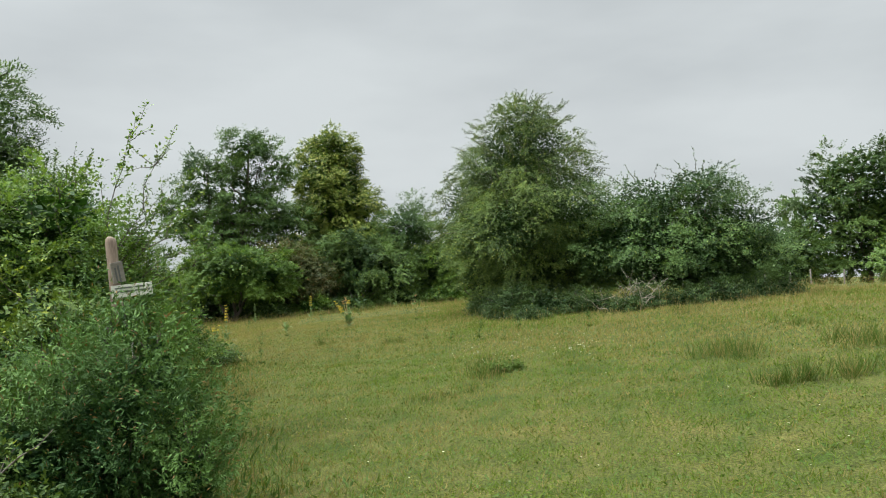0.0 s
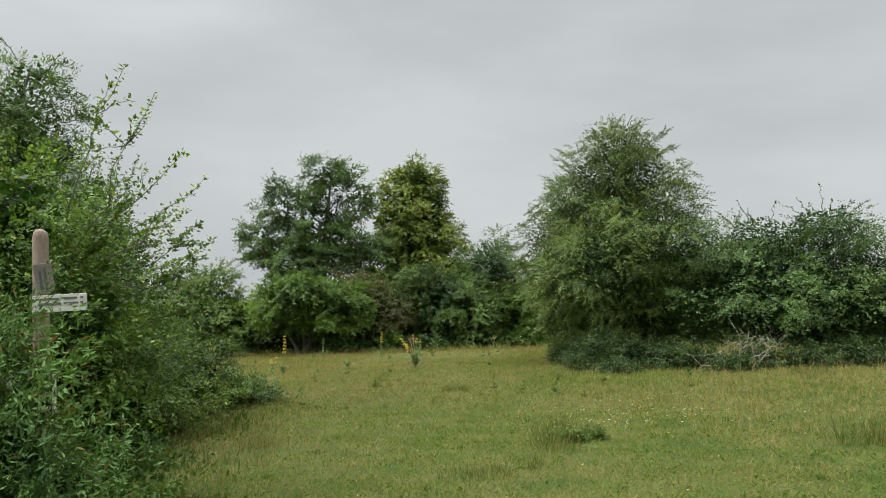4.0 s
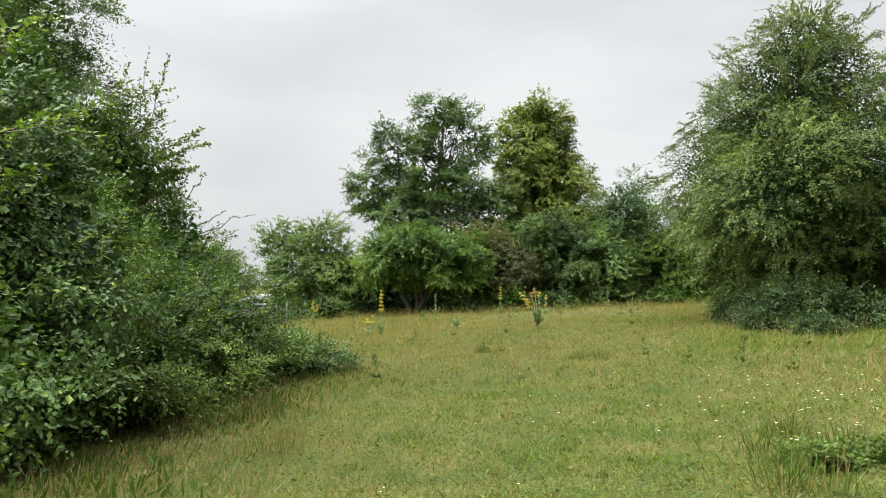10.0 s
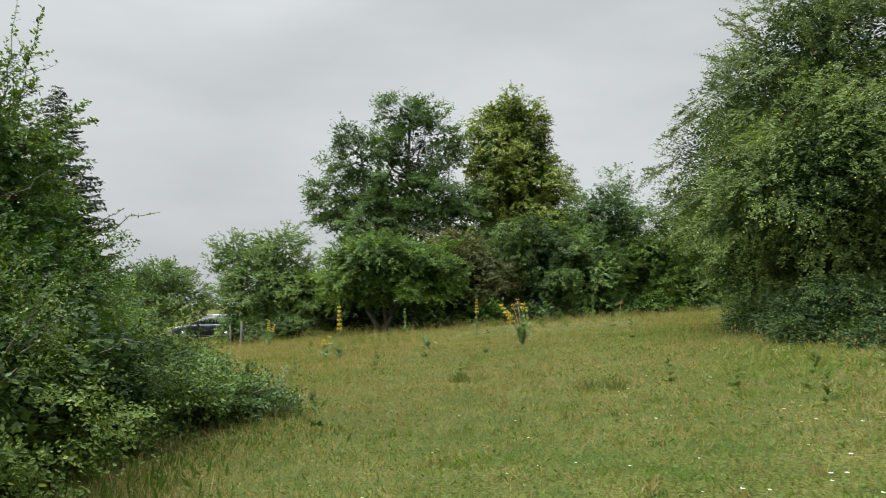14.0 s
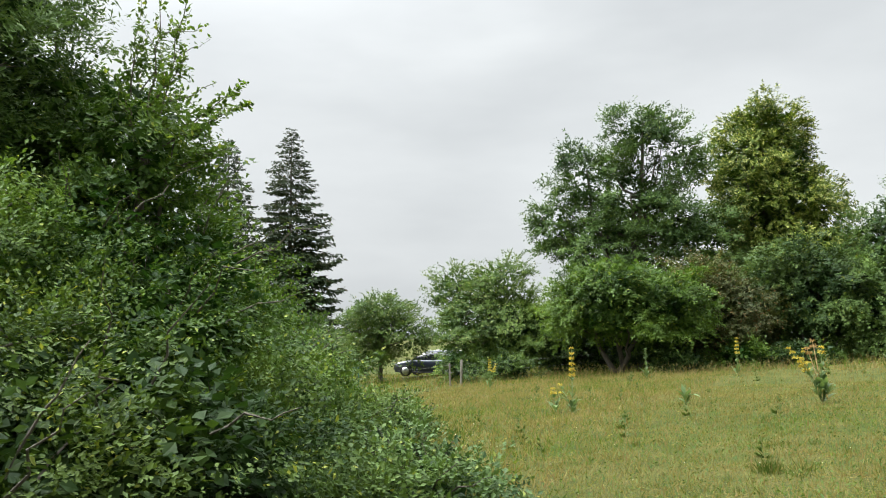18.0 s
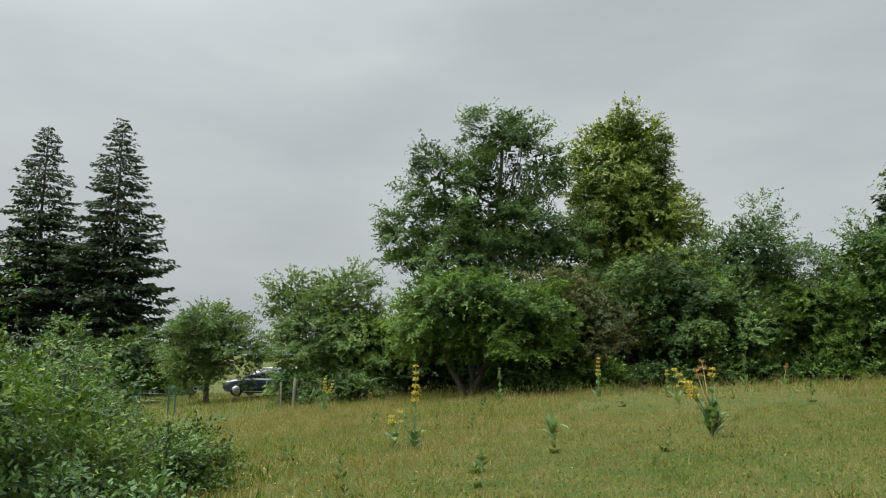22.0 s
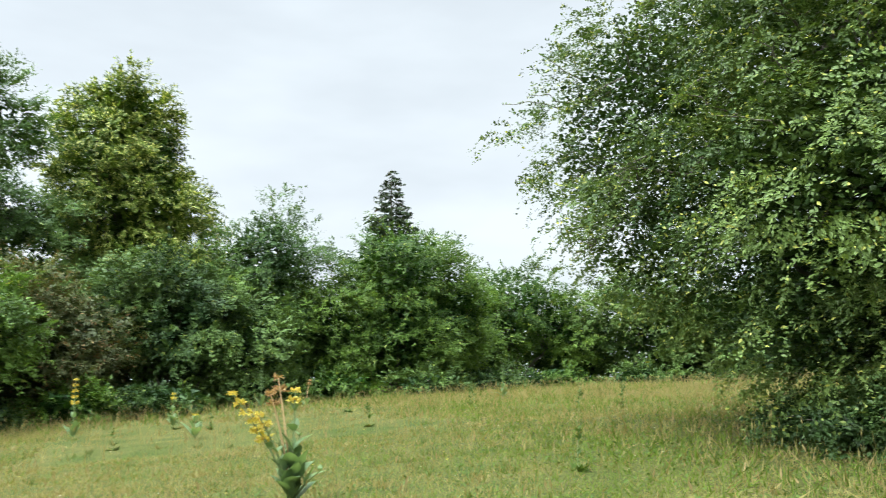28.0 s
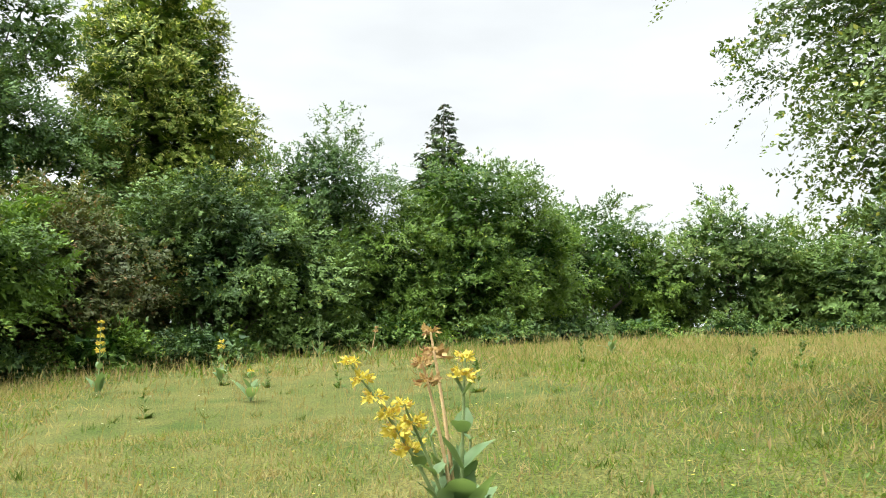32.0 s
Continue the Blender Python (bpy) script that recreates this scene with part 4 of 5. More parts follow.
woody("hedge_bush", -2.7, 52.0, [(0, 0, 4.7, 2.0, 1.8, 2.2), (0.2, 0, 2.2, 2.3, 1.8, 2.1), (-1.6, 0, 3.4, 1.5, 1.5, 1.8)], 340, 18, 0.09, M_ASH, 29, "greyish hedge bush with feathery top", "bush", 0.09, 4, 10, "hedge bushes", whips=20, spray=0.55, bumpy=0.18, bough=0.7, shoots=9, puff=0.28, tri=True, core=10, core_size=0.18)
woody("hedge_bush", 1.7, 51.6, [(0.4, 0, 4.2, 2.7, 2.1, 2.2), (0.4, 0, 1.9, 3.1, 2.2, 1.9), (2.4, 0.2, 2.8, 1.8, 1.5, 2.0), (-2.0, -0.2, 2.4, 1.6, 1.4, 2.1)], 560, 19, 0.085, M_MAPLE, 30, "domed green hedge bush", "bush", 0.09, 4, 8, "hedge bushes", whips=12, spray=0.55, droop=0.4, bumpy=0.14, bough=0.7, shoots=9, puff=0.28, tri=True, core=10, core_size=0.18)
woody("hedge_bush", 8.4, 56.5, [(0, 0, 3.6, 2.6, 2.0, 2.5), (-2.4, -1.0, 2.5, 2.3, 1.8, 2.3), (2.4, 0, 2.6, 2.0, 1.8, 2.1)], 340, 17, 0.10, M_MAPLE, 31, "light green hedge bush beyond the crest", "bush", 0.09, 4, 8, "hedge bushes", whips=12, spray=0.55, bumpy=0.16, bough=0.7, shoots=9, puff=0.28, tri=True, core=10, core_size=0.18)
woody("hedge_bush", 14.2, 55.5, [(0, 0, 3.0, 3.0, 2.2, 2.8), (3.6, 0, 2.6, 2.6, 2.2, 2.5)], 260, 15, 0.13, M_GREY, 32, "pale grey-green hedge bush beyond the crest", "bush", 0.09, 4, 8, "hedge bushes", whips=12, spray=0.6, bumpy=0.16, bough=0.8, shoots=9, puff=0.28, tri=True)
woody("hedge_bush", 21.5, 52.5, [(0, 0, 2.2, 3.2, 2.2, 2.2), (-3.0, 0.5, 2.0, 2.4, 2.0, 2.0)], 220, 14, 0.15, M_HEDGE, 33, "green hedge bush at the upper end of the meadow", "bush", 0.09, 4, 6, "hedge bushes", spray=0.6, bumpy=0.16, bough=0.8, shoots=8, puff=0.28, tri=True)
woody("oak_tree", 32.2, 61.0, [(0, 0, 8.4, 4.4, 3.8, 3.7), (-2.8, 0, 5.6, 3.6, 3.0, 3.2), (3.4, 0, 6.0, 3.6, 3.2, 3.4), (0, -1, 3.0, 4.2, 3.2, 2.8)], 360, 16, 0.18, M_HEDGE, 34, "broad dark green tree beyond the meadow", "tree", 0.3, 1, 14, spray=0.8, bumpy=0.14, bough=1.1, shoots=10, tri=True)
woody("hedge_bush", 28.5, 49.0, [(0, 0, 1.7, 2.4, 2.0, 2.0)], 150, 13, 0.14, M_HEDGE, 35, "bright green hedge bush below the oak", "bush", 0.08, 4, 6, "hedge bushes", spray=0.5, bumpy=0.16, bough=0.7, shoots=8, puff=0.28, tri=True)
woody("hedge_bush", -37.0, 57.0, [(0, 0, 2.0, 2.8, 2.2, 2.0), (-4.0, 0.5, 2.4, 2.8, 2.2, 2.2)], 200, 13, 0.16, M_HEDGE, 36, "dark hedge bush below the spruces", "bush", 0.08, 4, 6, "hedge bushes", spray=0.6, bumpy=0.16, bough=0.8, shoots=8, puff=0.28, tri=True)
woody("hedge_bush", -25.5, 38.5, [(0, 0, 1.4, 2.0, 1.9, 1.5), (-3.0, 0.6, 1.8, 2.2, 2.0, 1.8)], 280, 15, 0.09, M_HEDGE, 37, "leafy bush in the lower corner of the meadow", "bush", 0.07, 4, 6, "hedge bushes", whips=10, spray=0.45, bumpy=0.16, bough=0.6, shoots=8, puff=0.28, tri=True)
# Rank growth along the foot of the hedge, and the thicket that closes it behind.
for k, (x, y, rr, h) in enumerate([(-18.6, 45.8, 1.0, 0.7), (-20.0, 46.3, 0.9, 1.5), (-17.0, 45.0, 1.2, 1.0), (-10.0, 44.8, 1.1, 0.8), (-8.0, 45.8, 1.1, 0.8), (-5.8, 46.4, 1.2, 0.8), (-3.2, 48.6, 1.2, 0.9), (-0.6, 49.2, 1.2, 0.8), (2.2, 49.0, 1.3, 0.7), (5.2, 50.8, 1.4, 0.8), (8.5, 52.5, 1.5, 0.8), (12.5, 52.6, 1.6, 0.8), (16.5, 52.0, 1.6, 0.8)]):
    woody("weed_clump", x, y, [(0, 0, h * 0.45, rr, rr * 0.9, h * 0.65)], 60, 10, 0.085, (M_HEDGE, M_MAPLE, M_HEDGE)[k % 3], 110 + k, "rank green growth at the foot of the hedge", "bush", 0.02, 3, 2, "rank growth", spray=0.35, bough=0.4, shoots=7, bumpy=0.3, tri=True)
for k, x in enumerate(np.arange(-24, 27, 4.6)):
    woody("thicket", float(x), 58.5 + 2.5 * math.sin(x), [(0, 0, 1.4, 2.8, 1.8, 1.9), (0.4, 0.3, 2.6, 1.8, 1.6, 1.2)], 90, 10, 0.2, (M_HEDGE, M_BUSH2)[k % 2], 140 + k, "dark thicket closing the back of the hedge", "bush", 0.08, 3, 4, "back thicket", spray=0.7, bough=0.8, shoots=8, tri=True)
spruce(-53.6, 66.0, 21.0, 5.4, 41, "tall dark spruce with a narrow crown")
spruce(-46.9, 66.6, 20.8, 5.4, 42, "tall dark pointed spruce with hanging branches")
spruce(8.6, 79.6, 16.5, 2.7, 43, "dark spruce tip rising behind the hedge", 7.5)

# ---- the signpost ----
px, py = -4.60, 9.85
pz = gz(px, py)
post_ob = thing("signpost", px, py, pz, "weathered wooden waymark post leaning in a juniper", "signpost")
v, f = tube([(0, 0, -0.2), (-0.08, 0, 0.8), (-0.18, 0, 1.8), (-0.27, 0, 2.80), (-0.275, 0, 2.85), (-0.275, 0, 2.875), (-0.27, 0, 2.885)], [0.068, 0.067, 0.066, 0.064, 0.056, 0.036, 0.004], 14)
part("post", quick_mesh("post", v, f, M_POST, smooth=True), post_ob)


def slab(sx, sy, sz, bevel=0.004, taper=0.0):
    bm = bmesh.new()
    bmesh.ops.create_cube(bm, size=1.0)
    for q in bm.verts:
        q.co = (q.co.x * sx, q.co.y * sy, q.co.z * sz)
        if taper and q.co.x > 0:
            q.co.z *= 1 - taper
    bmesh.ops.bevel(bm, geom=list(bm.edges), offset=bevel, segments=2, affect="EDGES", profile=0.6)
    me = bpy.data.meshes.new("slab")
    bm.to_mesh(me)
    bm.free()
    return me


def board(name, m, me, mat, parent, label=""):
    me.materials.append(mat)
    ob = part(name, me, parent, label)
    ob.matrix_basis = m
    return ob


arm = board("arm_board", pose(0.0, -0.085, 2.25, 0, -5, 4), slab(0.46, 0.022, 0.145), M_BOARD, post_ob, "pale route board with worn lettering")
for k, (bx, bz, bw, bh) in enumerate([(-0.09, 0.036, 0.19, 0.016), (0.10, 0.037, 0.11, 0.02), (0.195, 0.038, 0.024, 0.02), (-0.08, -0.006, 0.20, 0.022), (0.10, -0.004, 0.12, 0.018), (0.195, -0.004, 0.024, 0.02)]):
    board("lettering", pose(bx, -0.0125, bz), slab(bw, 0.003, bh, 0.0008), M_INK, arm)
arm2 = board("side_board", pose(-0.165, -0.075, 2.46, 0, 78, 52), slab(0.24, 0.022, 0.15), M_WOOD, post_ob, "second route board turned edge-on")
board("lettering", pose(0.02, -0.0125, 0.01), slab(0.2, 0.003, 0.02, 0.0008), M_INK, arm2)
board("lettering", pose(0.02, -0.0125, -0.03), slab(0.16, 0.003, 0.02, 0.0008), M_INK, arm2)
v, f = tube([(0.10, -0.06, -0.1), (0.06, -0.06, 0.8), (-0.02, -0.06, 1.7)], [0.018, 0.018, 0.016], 8)
part("stay_pole", quick_mesh("stay_pole", v, f, M_BOARD, smooth=True), post_ob, "thin pale stay pole with peeling paint")

# ---- the fence along the hedge and the gate ----


def stake(x, y, h, w, lean, label):
    r = np.random.default_rng(int(abs(x * 37 + y * 11)))
    ob = thing("fence_post", x, y, gz(x, y), label, "fence post", "fence posts")
    v, f = tube([(0, 0, -0.25), (lean * 0.5, 0, h * 0.5), (lean, 0, h), (lean, 0, h + 0.04)], [w, w * 0.96, w * 0.9, w * 0.4], 8)
    part("stake", quick_mesh("stake", v, f, M_WOOD, smooth=True), ob)
    return ob


FENCE = [(-18.6, 43.9, 1.0, 0.055, 0.03), (-19.15, 44.0, 0.9, 0.04, -0.04), 
         (18.0, 46.2, 1.0, 0.05, 0.0), (19.4, 46.1, 0.9, 0.045, 0.05), (20.6, 46.0, 1.0, 0.05, -0.04), (22.4, 45.8, 1.0, 0.05, 0.02)]
for x, y, h, w, le in FENCE:
    stake(x, y, h, w, le, "grey weathered wooden fence post in front of the hedge")
chain = sorted([q for q in FENCE if -19 < q[0] < 0] + [(-24.2, 44.6, 1, 0.06, 0), (-11.0, 45.6, 1, 0.06, 0)])
wire = thing("wire_fence", -10, 46, gz(-10, 46), "thin slack galvanised fence wires along the hedge", "fence")
for hh in (0.55, 0.85):
    pts = []
    for a, b in zip(chain, chain[1:]):
        for t in np.linspace(0, 1, 6)[:-1]:
            x, y = a[0] + (b[0] - a[0]) * t, a[1] + (b[1] - a[1]) * t
            pts.append((x + 10, y - 46, gz(x, y) + hh - 0.18 * t * (1 - t) - gz(-10, 46)))
    v, f = tube(pts, [0.0018] * len(pts), 4)
    part("wire", quick_mesh("wire", v, f, M_WIRE), wire)
gate = thing("metal_gate", -25.6, 45.2, gz(-25.6, 45.2), "green painted metal gate with two posts", "gate")
for gxx in (-0.85, 0.85):
    for off in (-0.16, 0.16):
        v, f = tube([(gxx + off, 0, -0.2), (gxx + off, 0, 1.25)], [0.03, 0.03], 8)
        part("gate_post", quick_mesh("gate_post", v, f, M_GATE, smooth=True), gate)
    for zz in (0.25, 0.75, 1.2):
        v, f = tube([(gxx - 0.16, 0, zz), (gxx + 0.16, 0, zz)], [0.018, 0.018], 6)
        part("rail", quick_mesh("rail", v, f, M_GATE, smooth=True), gate)
for zz in (0.35, 0.62, 0.9):
    v, f = tube([(-0.69, 0.02, zz), (0.69, 0.02, zz)], [0.008, 0.008], 6)
    part("cross_wire", quick_mesh("cross_wire", v, f, M_WIRE, smooth=True), gate)

# ---- the parked car ----


def loft(sections, mat, name):
    """A closed skin over cross-sections along x: each is x, half width, and a list of heights and width factors."""
    vs, fs = [], []
    for x, rows in sections:
        for yy, zz in rows:
            vs.append((x, yy, zz))
    k = len(sections[0][1])
    for a in range(len(sections) - 1):
        for b in range(k - 1):
            i = a * k + b
            fs.append((i, i + 1, i + k + 1, i + k))
    return quick_mesh(name, np.array(vs), np.array(fs), mat, smooth=True)


def arch(half, low, mid, top, shoulder):
    left = [(-half * 0.94, low), (-half, mid), (-half * 0.97, shoulder), (-half * 0.86, top - 0.03), (-half * 0.6, top)]
    return left + [(0, top + 0.015)] + [(-a, b) for a, b in reversed(left)]


cx, cy = -26.9, 56.0
car = thing("car", cx, cy, gz(cx, cy), "dark blue estate car parked half hidden behind the hedge", "car")
car.rotation_euler = (0, 0, radians(8))
body = [(-2.2, arch(0.70, 0.42, 0.5, 0.66, 0.6)), (-2.12, arch(0.80, 0.25, 0.5, 0.74, 0.66)), (-1.7, arch(0.88, 0.2, 0.55, 0.86, 0.74)), (-1.1, arch(0.9, 0.2, 0.55, 0.95, 0.82)),
        (-0.5, arch(0.9, 0.2, 0.55, 0.99, 0.86)), (1.0, arch(0.9, 0.2, 0.55, 1.0, 0.88)), (1.9, arch(0.88, 0.22, 0.55, 1.0, 0.88)), (2.2, arch(0.82, 0.3, 0.55, 0.96, 0.86)), (2.27, arch(0.72, 0.42, 0.5, 0.9, 0.8))]
part("body", loft(body, M_CAR, "body"), car)
cabin = [(-1.05, [(-0.78, 0.95), (-0.72, 0.96), (-0.6, 0.965), (0, 0.97), (0.6, 0.965), (0.72, 0.96), (0.78, 0.95)]), (-0.35, [(-0.8, 0.97), (-0.68, 1.34), (-0.56, 1.385), (0, 1.4), (0.56, 1.385), (0.68, 1.34), (0.8, 0.97)]),
         (0.2, [(-0.8, 0.98), (-0.68, 1.42), (-0.56, 1.46), (0, 1.475), (0.56, 1.46), (0.68, 1.42), (0.8, 0.98)]), (1.5, [(-0.79, 0.98), (-0.67, 1.4), (-0.55, 1.44), (0, 1.455), (0.55, 1.44), (0.67, 1.4), (0.79, 0.98)]), (2.18, [(-0.74, 0.96), (-0.7, 1.0), (-0.55, 1.02), (0, 1.03), (0.55, 1.02), (0.7, 1.0), (0.74, 0.96)])]
part("window_glass", loft(cabin, M_GLASS, "window_glass"), car, "dark tinted windows")
roof = [(x, [(yy * 0.99, zz + 0.012) for yy, zz in rows[1:6]]) for x, rows in cabin[1:4]]
part("roof", loft(roof, M_CAR, "roof"), car)
for s in (-1, 1):
    for x in (-1.38, 1.32):
        w = part("wheel", quick_mesh("tyre", *tube([(0, -0.1, 0), (0, -0.09, 0), (0, 0.09, 0), (0, 0.1, 0)], [0.27, 0.325, 0.325, 0.27], 24), M_TYRE, smooth=True), car)
        w.location = (x, s * 0.84, 0.325)
        rim = part("rim", quick_mesh("rim", *tube([(0, -0.11, 0), (0, -0.105, 0), (0, 0.105, 0), (0, 0.11, 0)], [0.01, 0.215, 0.215, 0.01], 20), M_CHROME, smooth=True), w, "light alloy rim")
        rim.location = (0, 0, 0)
    part("roof_rail", quick_mesh("roof_rail", *tube([(-0.2, s * 0.58, 1.475), (0.0, s * 0.58, 1.51), (1.4, s * 0.57, 1.50), (1.6, s * 0.57, 1.46)], [0.016] * 4, 6), M_CHROME, smooth=True), car)
    part("mirror", quick_mesh("mirror", *tube([(-0.62, s * 0.86, 1.02), (-0.64, s * 0.98, 1.05), (-0.64, s * 1.06, 1.05)], [0.03, 0.09, 0.07], 8), M_CAR, smooth=True), car)
    part("headlight", quick_mesh("headlight", *tube([(-2.1, s * 0.62, 0.66), (-1.95, s * 0.74, 0.7), (-1.75, s * 0.83, 0.74)], [0.05, 0.085, 0.03], 8), M_LAMP, smooth=True), car)
    part("sill", quick_mesh("sill", *tube([(-0.95, s * 0.89, 0.24), (0.9, s * 0.89, 0.24)], [0.05, 0.05], 6), M_PLASTIC, smooth=True), car)
part("bumper", quick_mesh("bumper", *tube([(-2.16, -0.66, 0.42), (-2.27, -0.3, 0.42), (-2.27, 0.3, 0.42), (-2.16, 0.66, 0.42)], [0.09] * 4, 8), M_PLASTIC, smooth=True), car)

# ---- yellow gentians and tall spikes ----


def big_leaf(base, way, length, width, r, bow=0.2):
    """A broad ribbed leaf, cupped and bending over."""
    way = unit(np.asarray(way, float))
    side = unit(np.cross(way, [0, 0, 1.0]))
    nrm = np.cross(side, way)
    vs, fs = [], []
    n = 7
    for i in range(n):
        t = i / (n - 1)
        w = width * math.sin(math.pi * (0.08 + 0.92 * t) ** 0.8) * 0.5 + 0.002
        c = np.asarray(base) + way * length * t + np.array([0, 0, -bow * length * t * t])
        for s in (-1, -0.5, 0, 0.5, 1):
            vs.append(c + side * w * s + nrm * (abs(s) * w * 0.22) + r.normal(0, 0.002, 3))
    for i in range(n - 1):
        for j in range(4):
            a = i * 5 + j
            fs.append((a, a + 1, a + 6, a + 5))
    return quick_mesh("leaf", np.array(vs), np.array(fs), M_GENT, smooth=True)


def whorl(center, size, mat, r, m=70):
    """A ring of small starry flowers round a stem."""
    a = r.uniform(0, 6.28, m)
    d = np.stack([np.cos(a), np.sin(a), r.uniform(-0.3, 0.9, m)], 1)
    d = unit(d)
    pos = np.asarray(center) + d * size * r.uniform(0.15, 0.7, (m, 1))
    v, f = leaves_at(pos, unit(d + r.normal(0, 0.5, (m, 3))), unit(r.normal(size=(m, 3))), size * r.uniform(0.3, 0.6, m), size * r.uniform(0.2, 0.34, m))
    return quick_mesh("flower_whorl", v, f, mat)


def gentian(x, y, stems, label, rosette=6, seed=0, group="yellow gentians"):
    """Stems: lean x, lean y, height, share of the stem in flower, kind (0 yellow, 1 faded, 2 green)."""
    r = np.random.default_rng(seed)
    ob = thing("gentian", x, y, gz(x, y), label, "flowering plant", group)
    for lx, ly, h, share, kind in stems:
        ln = math.sqrt(h * h + lx * lx + ly * ly)
        p = np.array([(lx * t ** 1.5, ly * t ** 1.5, h * t - 0.05 * (t == 0)) for t in np.linspace(0, 1, 7)])
        v, f = tube(p, np.linspace(0.013, 0.006, 7), 7)
        part("stem", quick_mesh("stem", v, f, (M_STEM, M_DRYSTEM, M_STEM)[kind], smooth=True), ob)
        step = 0.11 if h > 1.0 else 0.09
        at = lambda t: np.array([np.interp(t, np.linspace(0, 1, 7), p[:, c]) for c in range(3)])
        t = 1.0
        while t > 1 - share:
            s = 0.056 + 0.032 * (1 - t) / max(share, 0.1)
            part("flower_whorl", whorl(at(t), s, (M_YELLOW, M_OCHRE, M_GENT)[kind], r), ob)
            t -= step / ln
        if kind == 1:
            continue
        while t > 0.12:
            a = r.uniform(0, 3.14)
            for s in (0, math.pi):
                size = (0.30 if share < 0.15 else 0.15) * (1 - t) + 0.08
                part("leaf", big_leaf(at(t), (math.cos(a + s), math.sin(a + s), r.uniform(1.0, 2.4)), size * r.uniform(0.8, 1.2), size * 0.5, r, r.uniform(0.05, 0.4)), ob)
            t -= 0.17 / ln
    for k in range(rosette):
        a = k * 2.4 + r.uniform(0, 0.6)
        s = r.uniform(0.28, 0.46)
        part("leaf", big_leaf((0.02 * math.cos(a), 0.02 * math.sin(a), 0.03 + 0.02 * k), (math.cos(a), math.sin(a), r.uniform(0.8, 3.0)), s, s * 0.34, r, r.uniform(0.1, 0.6)), ob)
    return ob


gentian(-4.45, 31.05, [(-0.52, 0.05, 0.98, 0.42, 0), (-0.12, 0.12, 1.12, 0.1, 1), (-0.2, -0.05, 0.98, 0.14, 1), (-0.3, -0.12, 0.80, 0.2, 0), (0.03, 0.04, 1.0, 0.12, 0), (0.22, -0.2, 0.32, 0.0, 2), (-0.12, 0.1, 0.62, 0.0, 2), (0.08, 0.1, 0.6, 0, 2)],
        "large yellow gentian with leaning flower stems and broad leaves", 12, 3)
gentian(-9.05, 30.75, [(0, 0, 1.36, 0.42, 0), (-0.3, 0.1, 0.6, 0.12, 0)], "tall single yellow gentian spike with tiered flowers", 9, 4)
gentian(-7.4, 40.7, [(0, 0, 1.12, 0.4, 0)], "slim yellow gentian spike with tiered flowers", 6, 5)
gentian(-10.4, 41.5, [(0, 0, 0.95, 0.3, 2)], "green gentian spike not yet in flower", 5, 6)
gentian(-3.4, 46.4, [(0, 0, 0.98, 0.5, 2)], "green spike standing before the dark hedge", 3, 7)
gentian(-9.6, 31.2, [(-0.05, 0, 0.5, 0.2, 0), (0.1, 0.05, 0.42, 0.2, 0)], "short yellow gentian in bud", 4, 8)
gentian(-15.8, 40.8, [(0, 0, 1.0, 0.4, 0), (0.25, 0, 0.85, 0.35, 0)], "pair of yellow gentian spikes by the fence", 4, 9)
gentian(-5.6, 41.2, [(0.0, 0, 0.7, 0.2, 0)], "short yellow gentian spike in the grass", 5, 10)
gentian(-2.3, 45.5, [(0.1, 0, 0.7, 0.2, 1)], "faded brown gentian stalk in the grass", 3, 12)
gentian(-6.9, 31.3, [(0, 0, 0.34, 0.0, 2), (0.06, 0, 0.3, 0, 2)], "leafy gentian without flowers", 7, 13)
gentian(-5.2, 38.2, [(0, 0, 0.4, 0.12, 0)], "small yellow gentian in the short grass", 4, 15)
gentian(2.2, 42.5, [(0, 0, 0.8, 0.4, 2)], "green spike standing before the dark hedge", 3, 16)

# ---- tufts, flowers and grass ----


def tuft(x, y, radius, height, seed, label, straw=0.35, blades=300):
    r = np.random.default_rng(seed)
    a, d = r.uniform(0, 6.28, blades), radius * np.abs(r.normal(0, 0.55, blades))
    hub = r.normal(0, radius * 0.55, (5, 2))[r.integers(0, 5, blades)]
    pos = np.stack([0.55 * d * np.cos(a) * 1.3 + hub[:, 0] * 1.4, 0.55 * d * np.sin(a) + hub[:, 1], np.zeros(blades)], 1)
    pos[:, 2] = ground(x + pos[:, 0], y + pos[:, 1]) - gz(x, y) - 0.01
    al = unit(np.stack([np.cos(a) * 0.3, np.sin(a) * 0.3, np.full(blades, 1.0)], 1) + r.normal(0, 0.26, (blades, 3)))
    al[:, 2] = np.abs(al[:, 2])
    h = 1.0 * height * r.uniform(0.25, 1.1, blades) * np.clip(1.15 - 0.5 * d / radius, 0.3, 1)
    v, f = leaves_at(pos, al, unit(r.normal(size=(blades, 3))), h, np.full(blades, 0.008))
    ix = (r.random(blades) < straw).astype(int)
    ob = new("grass_tuft", quick_mesh("grass_tuft", v, f, [M_SEDGE, M_STRAW], ix))
    ob.location = (x, y, gz(x, y))
    return tagged(ob, label, "grass tuft", "grass tufts", "stuff")


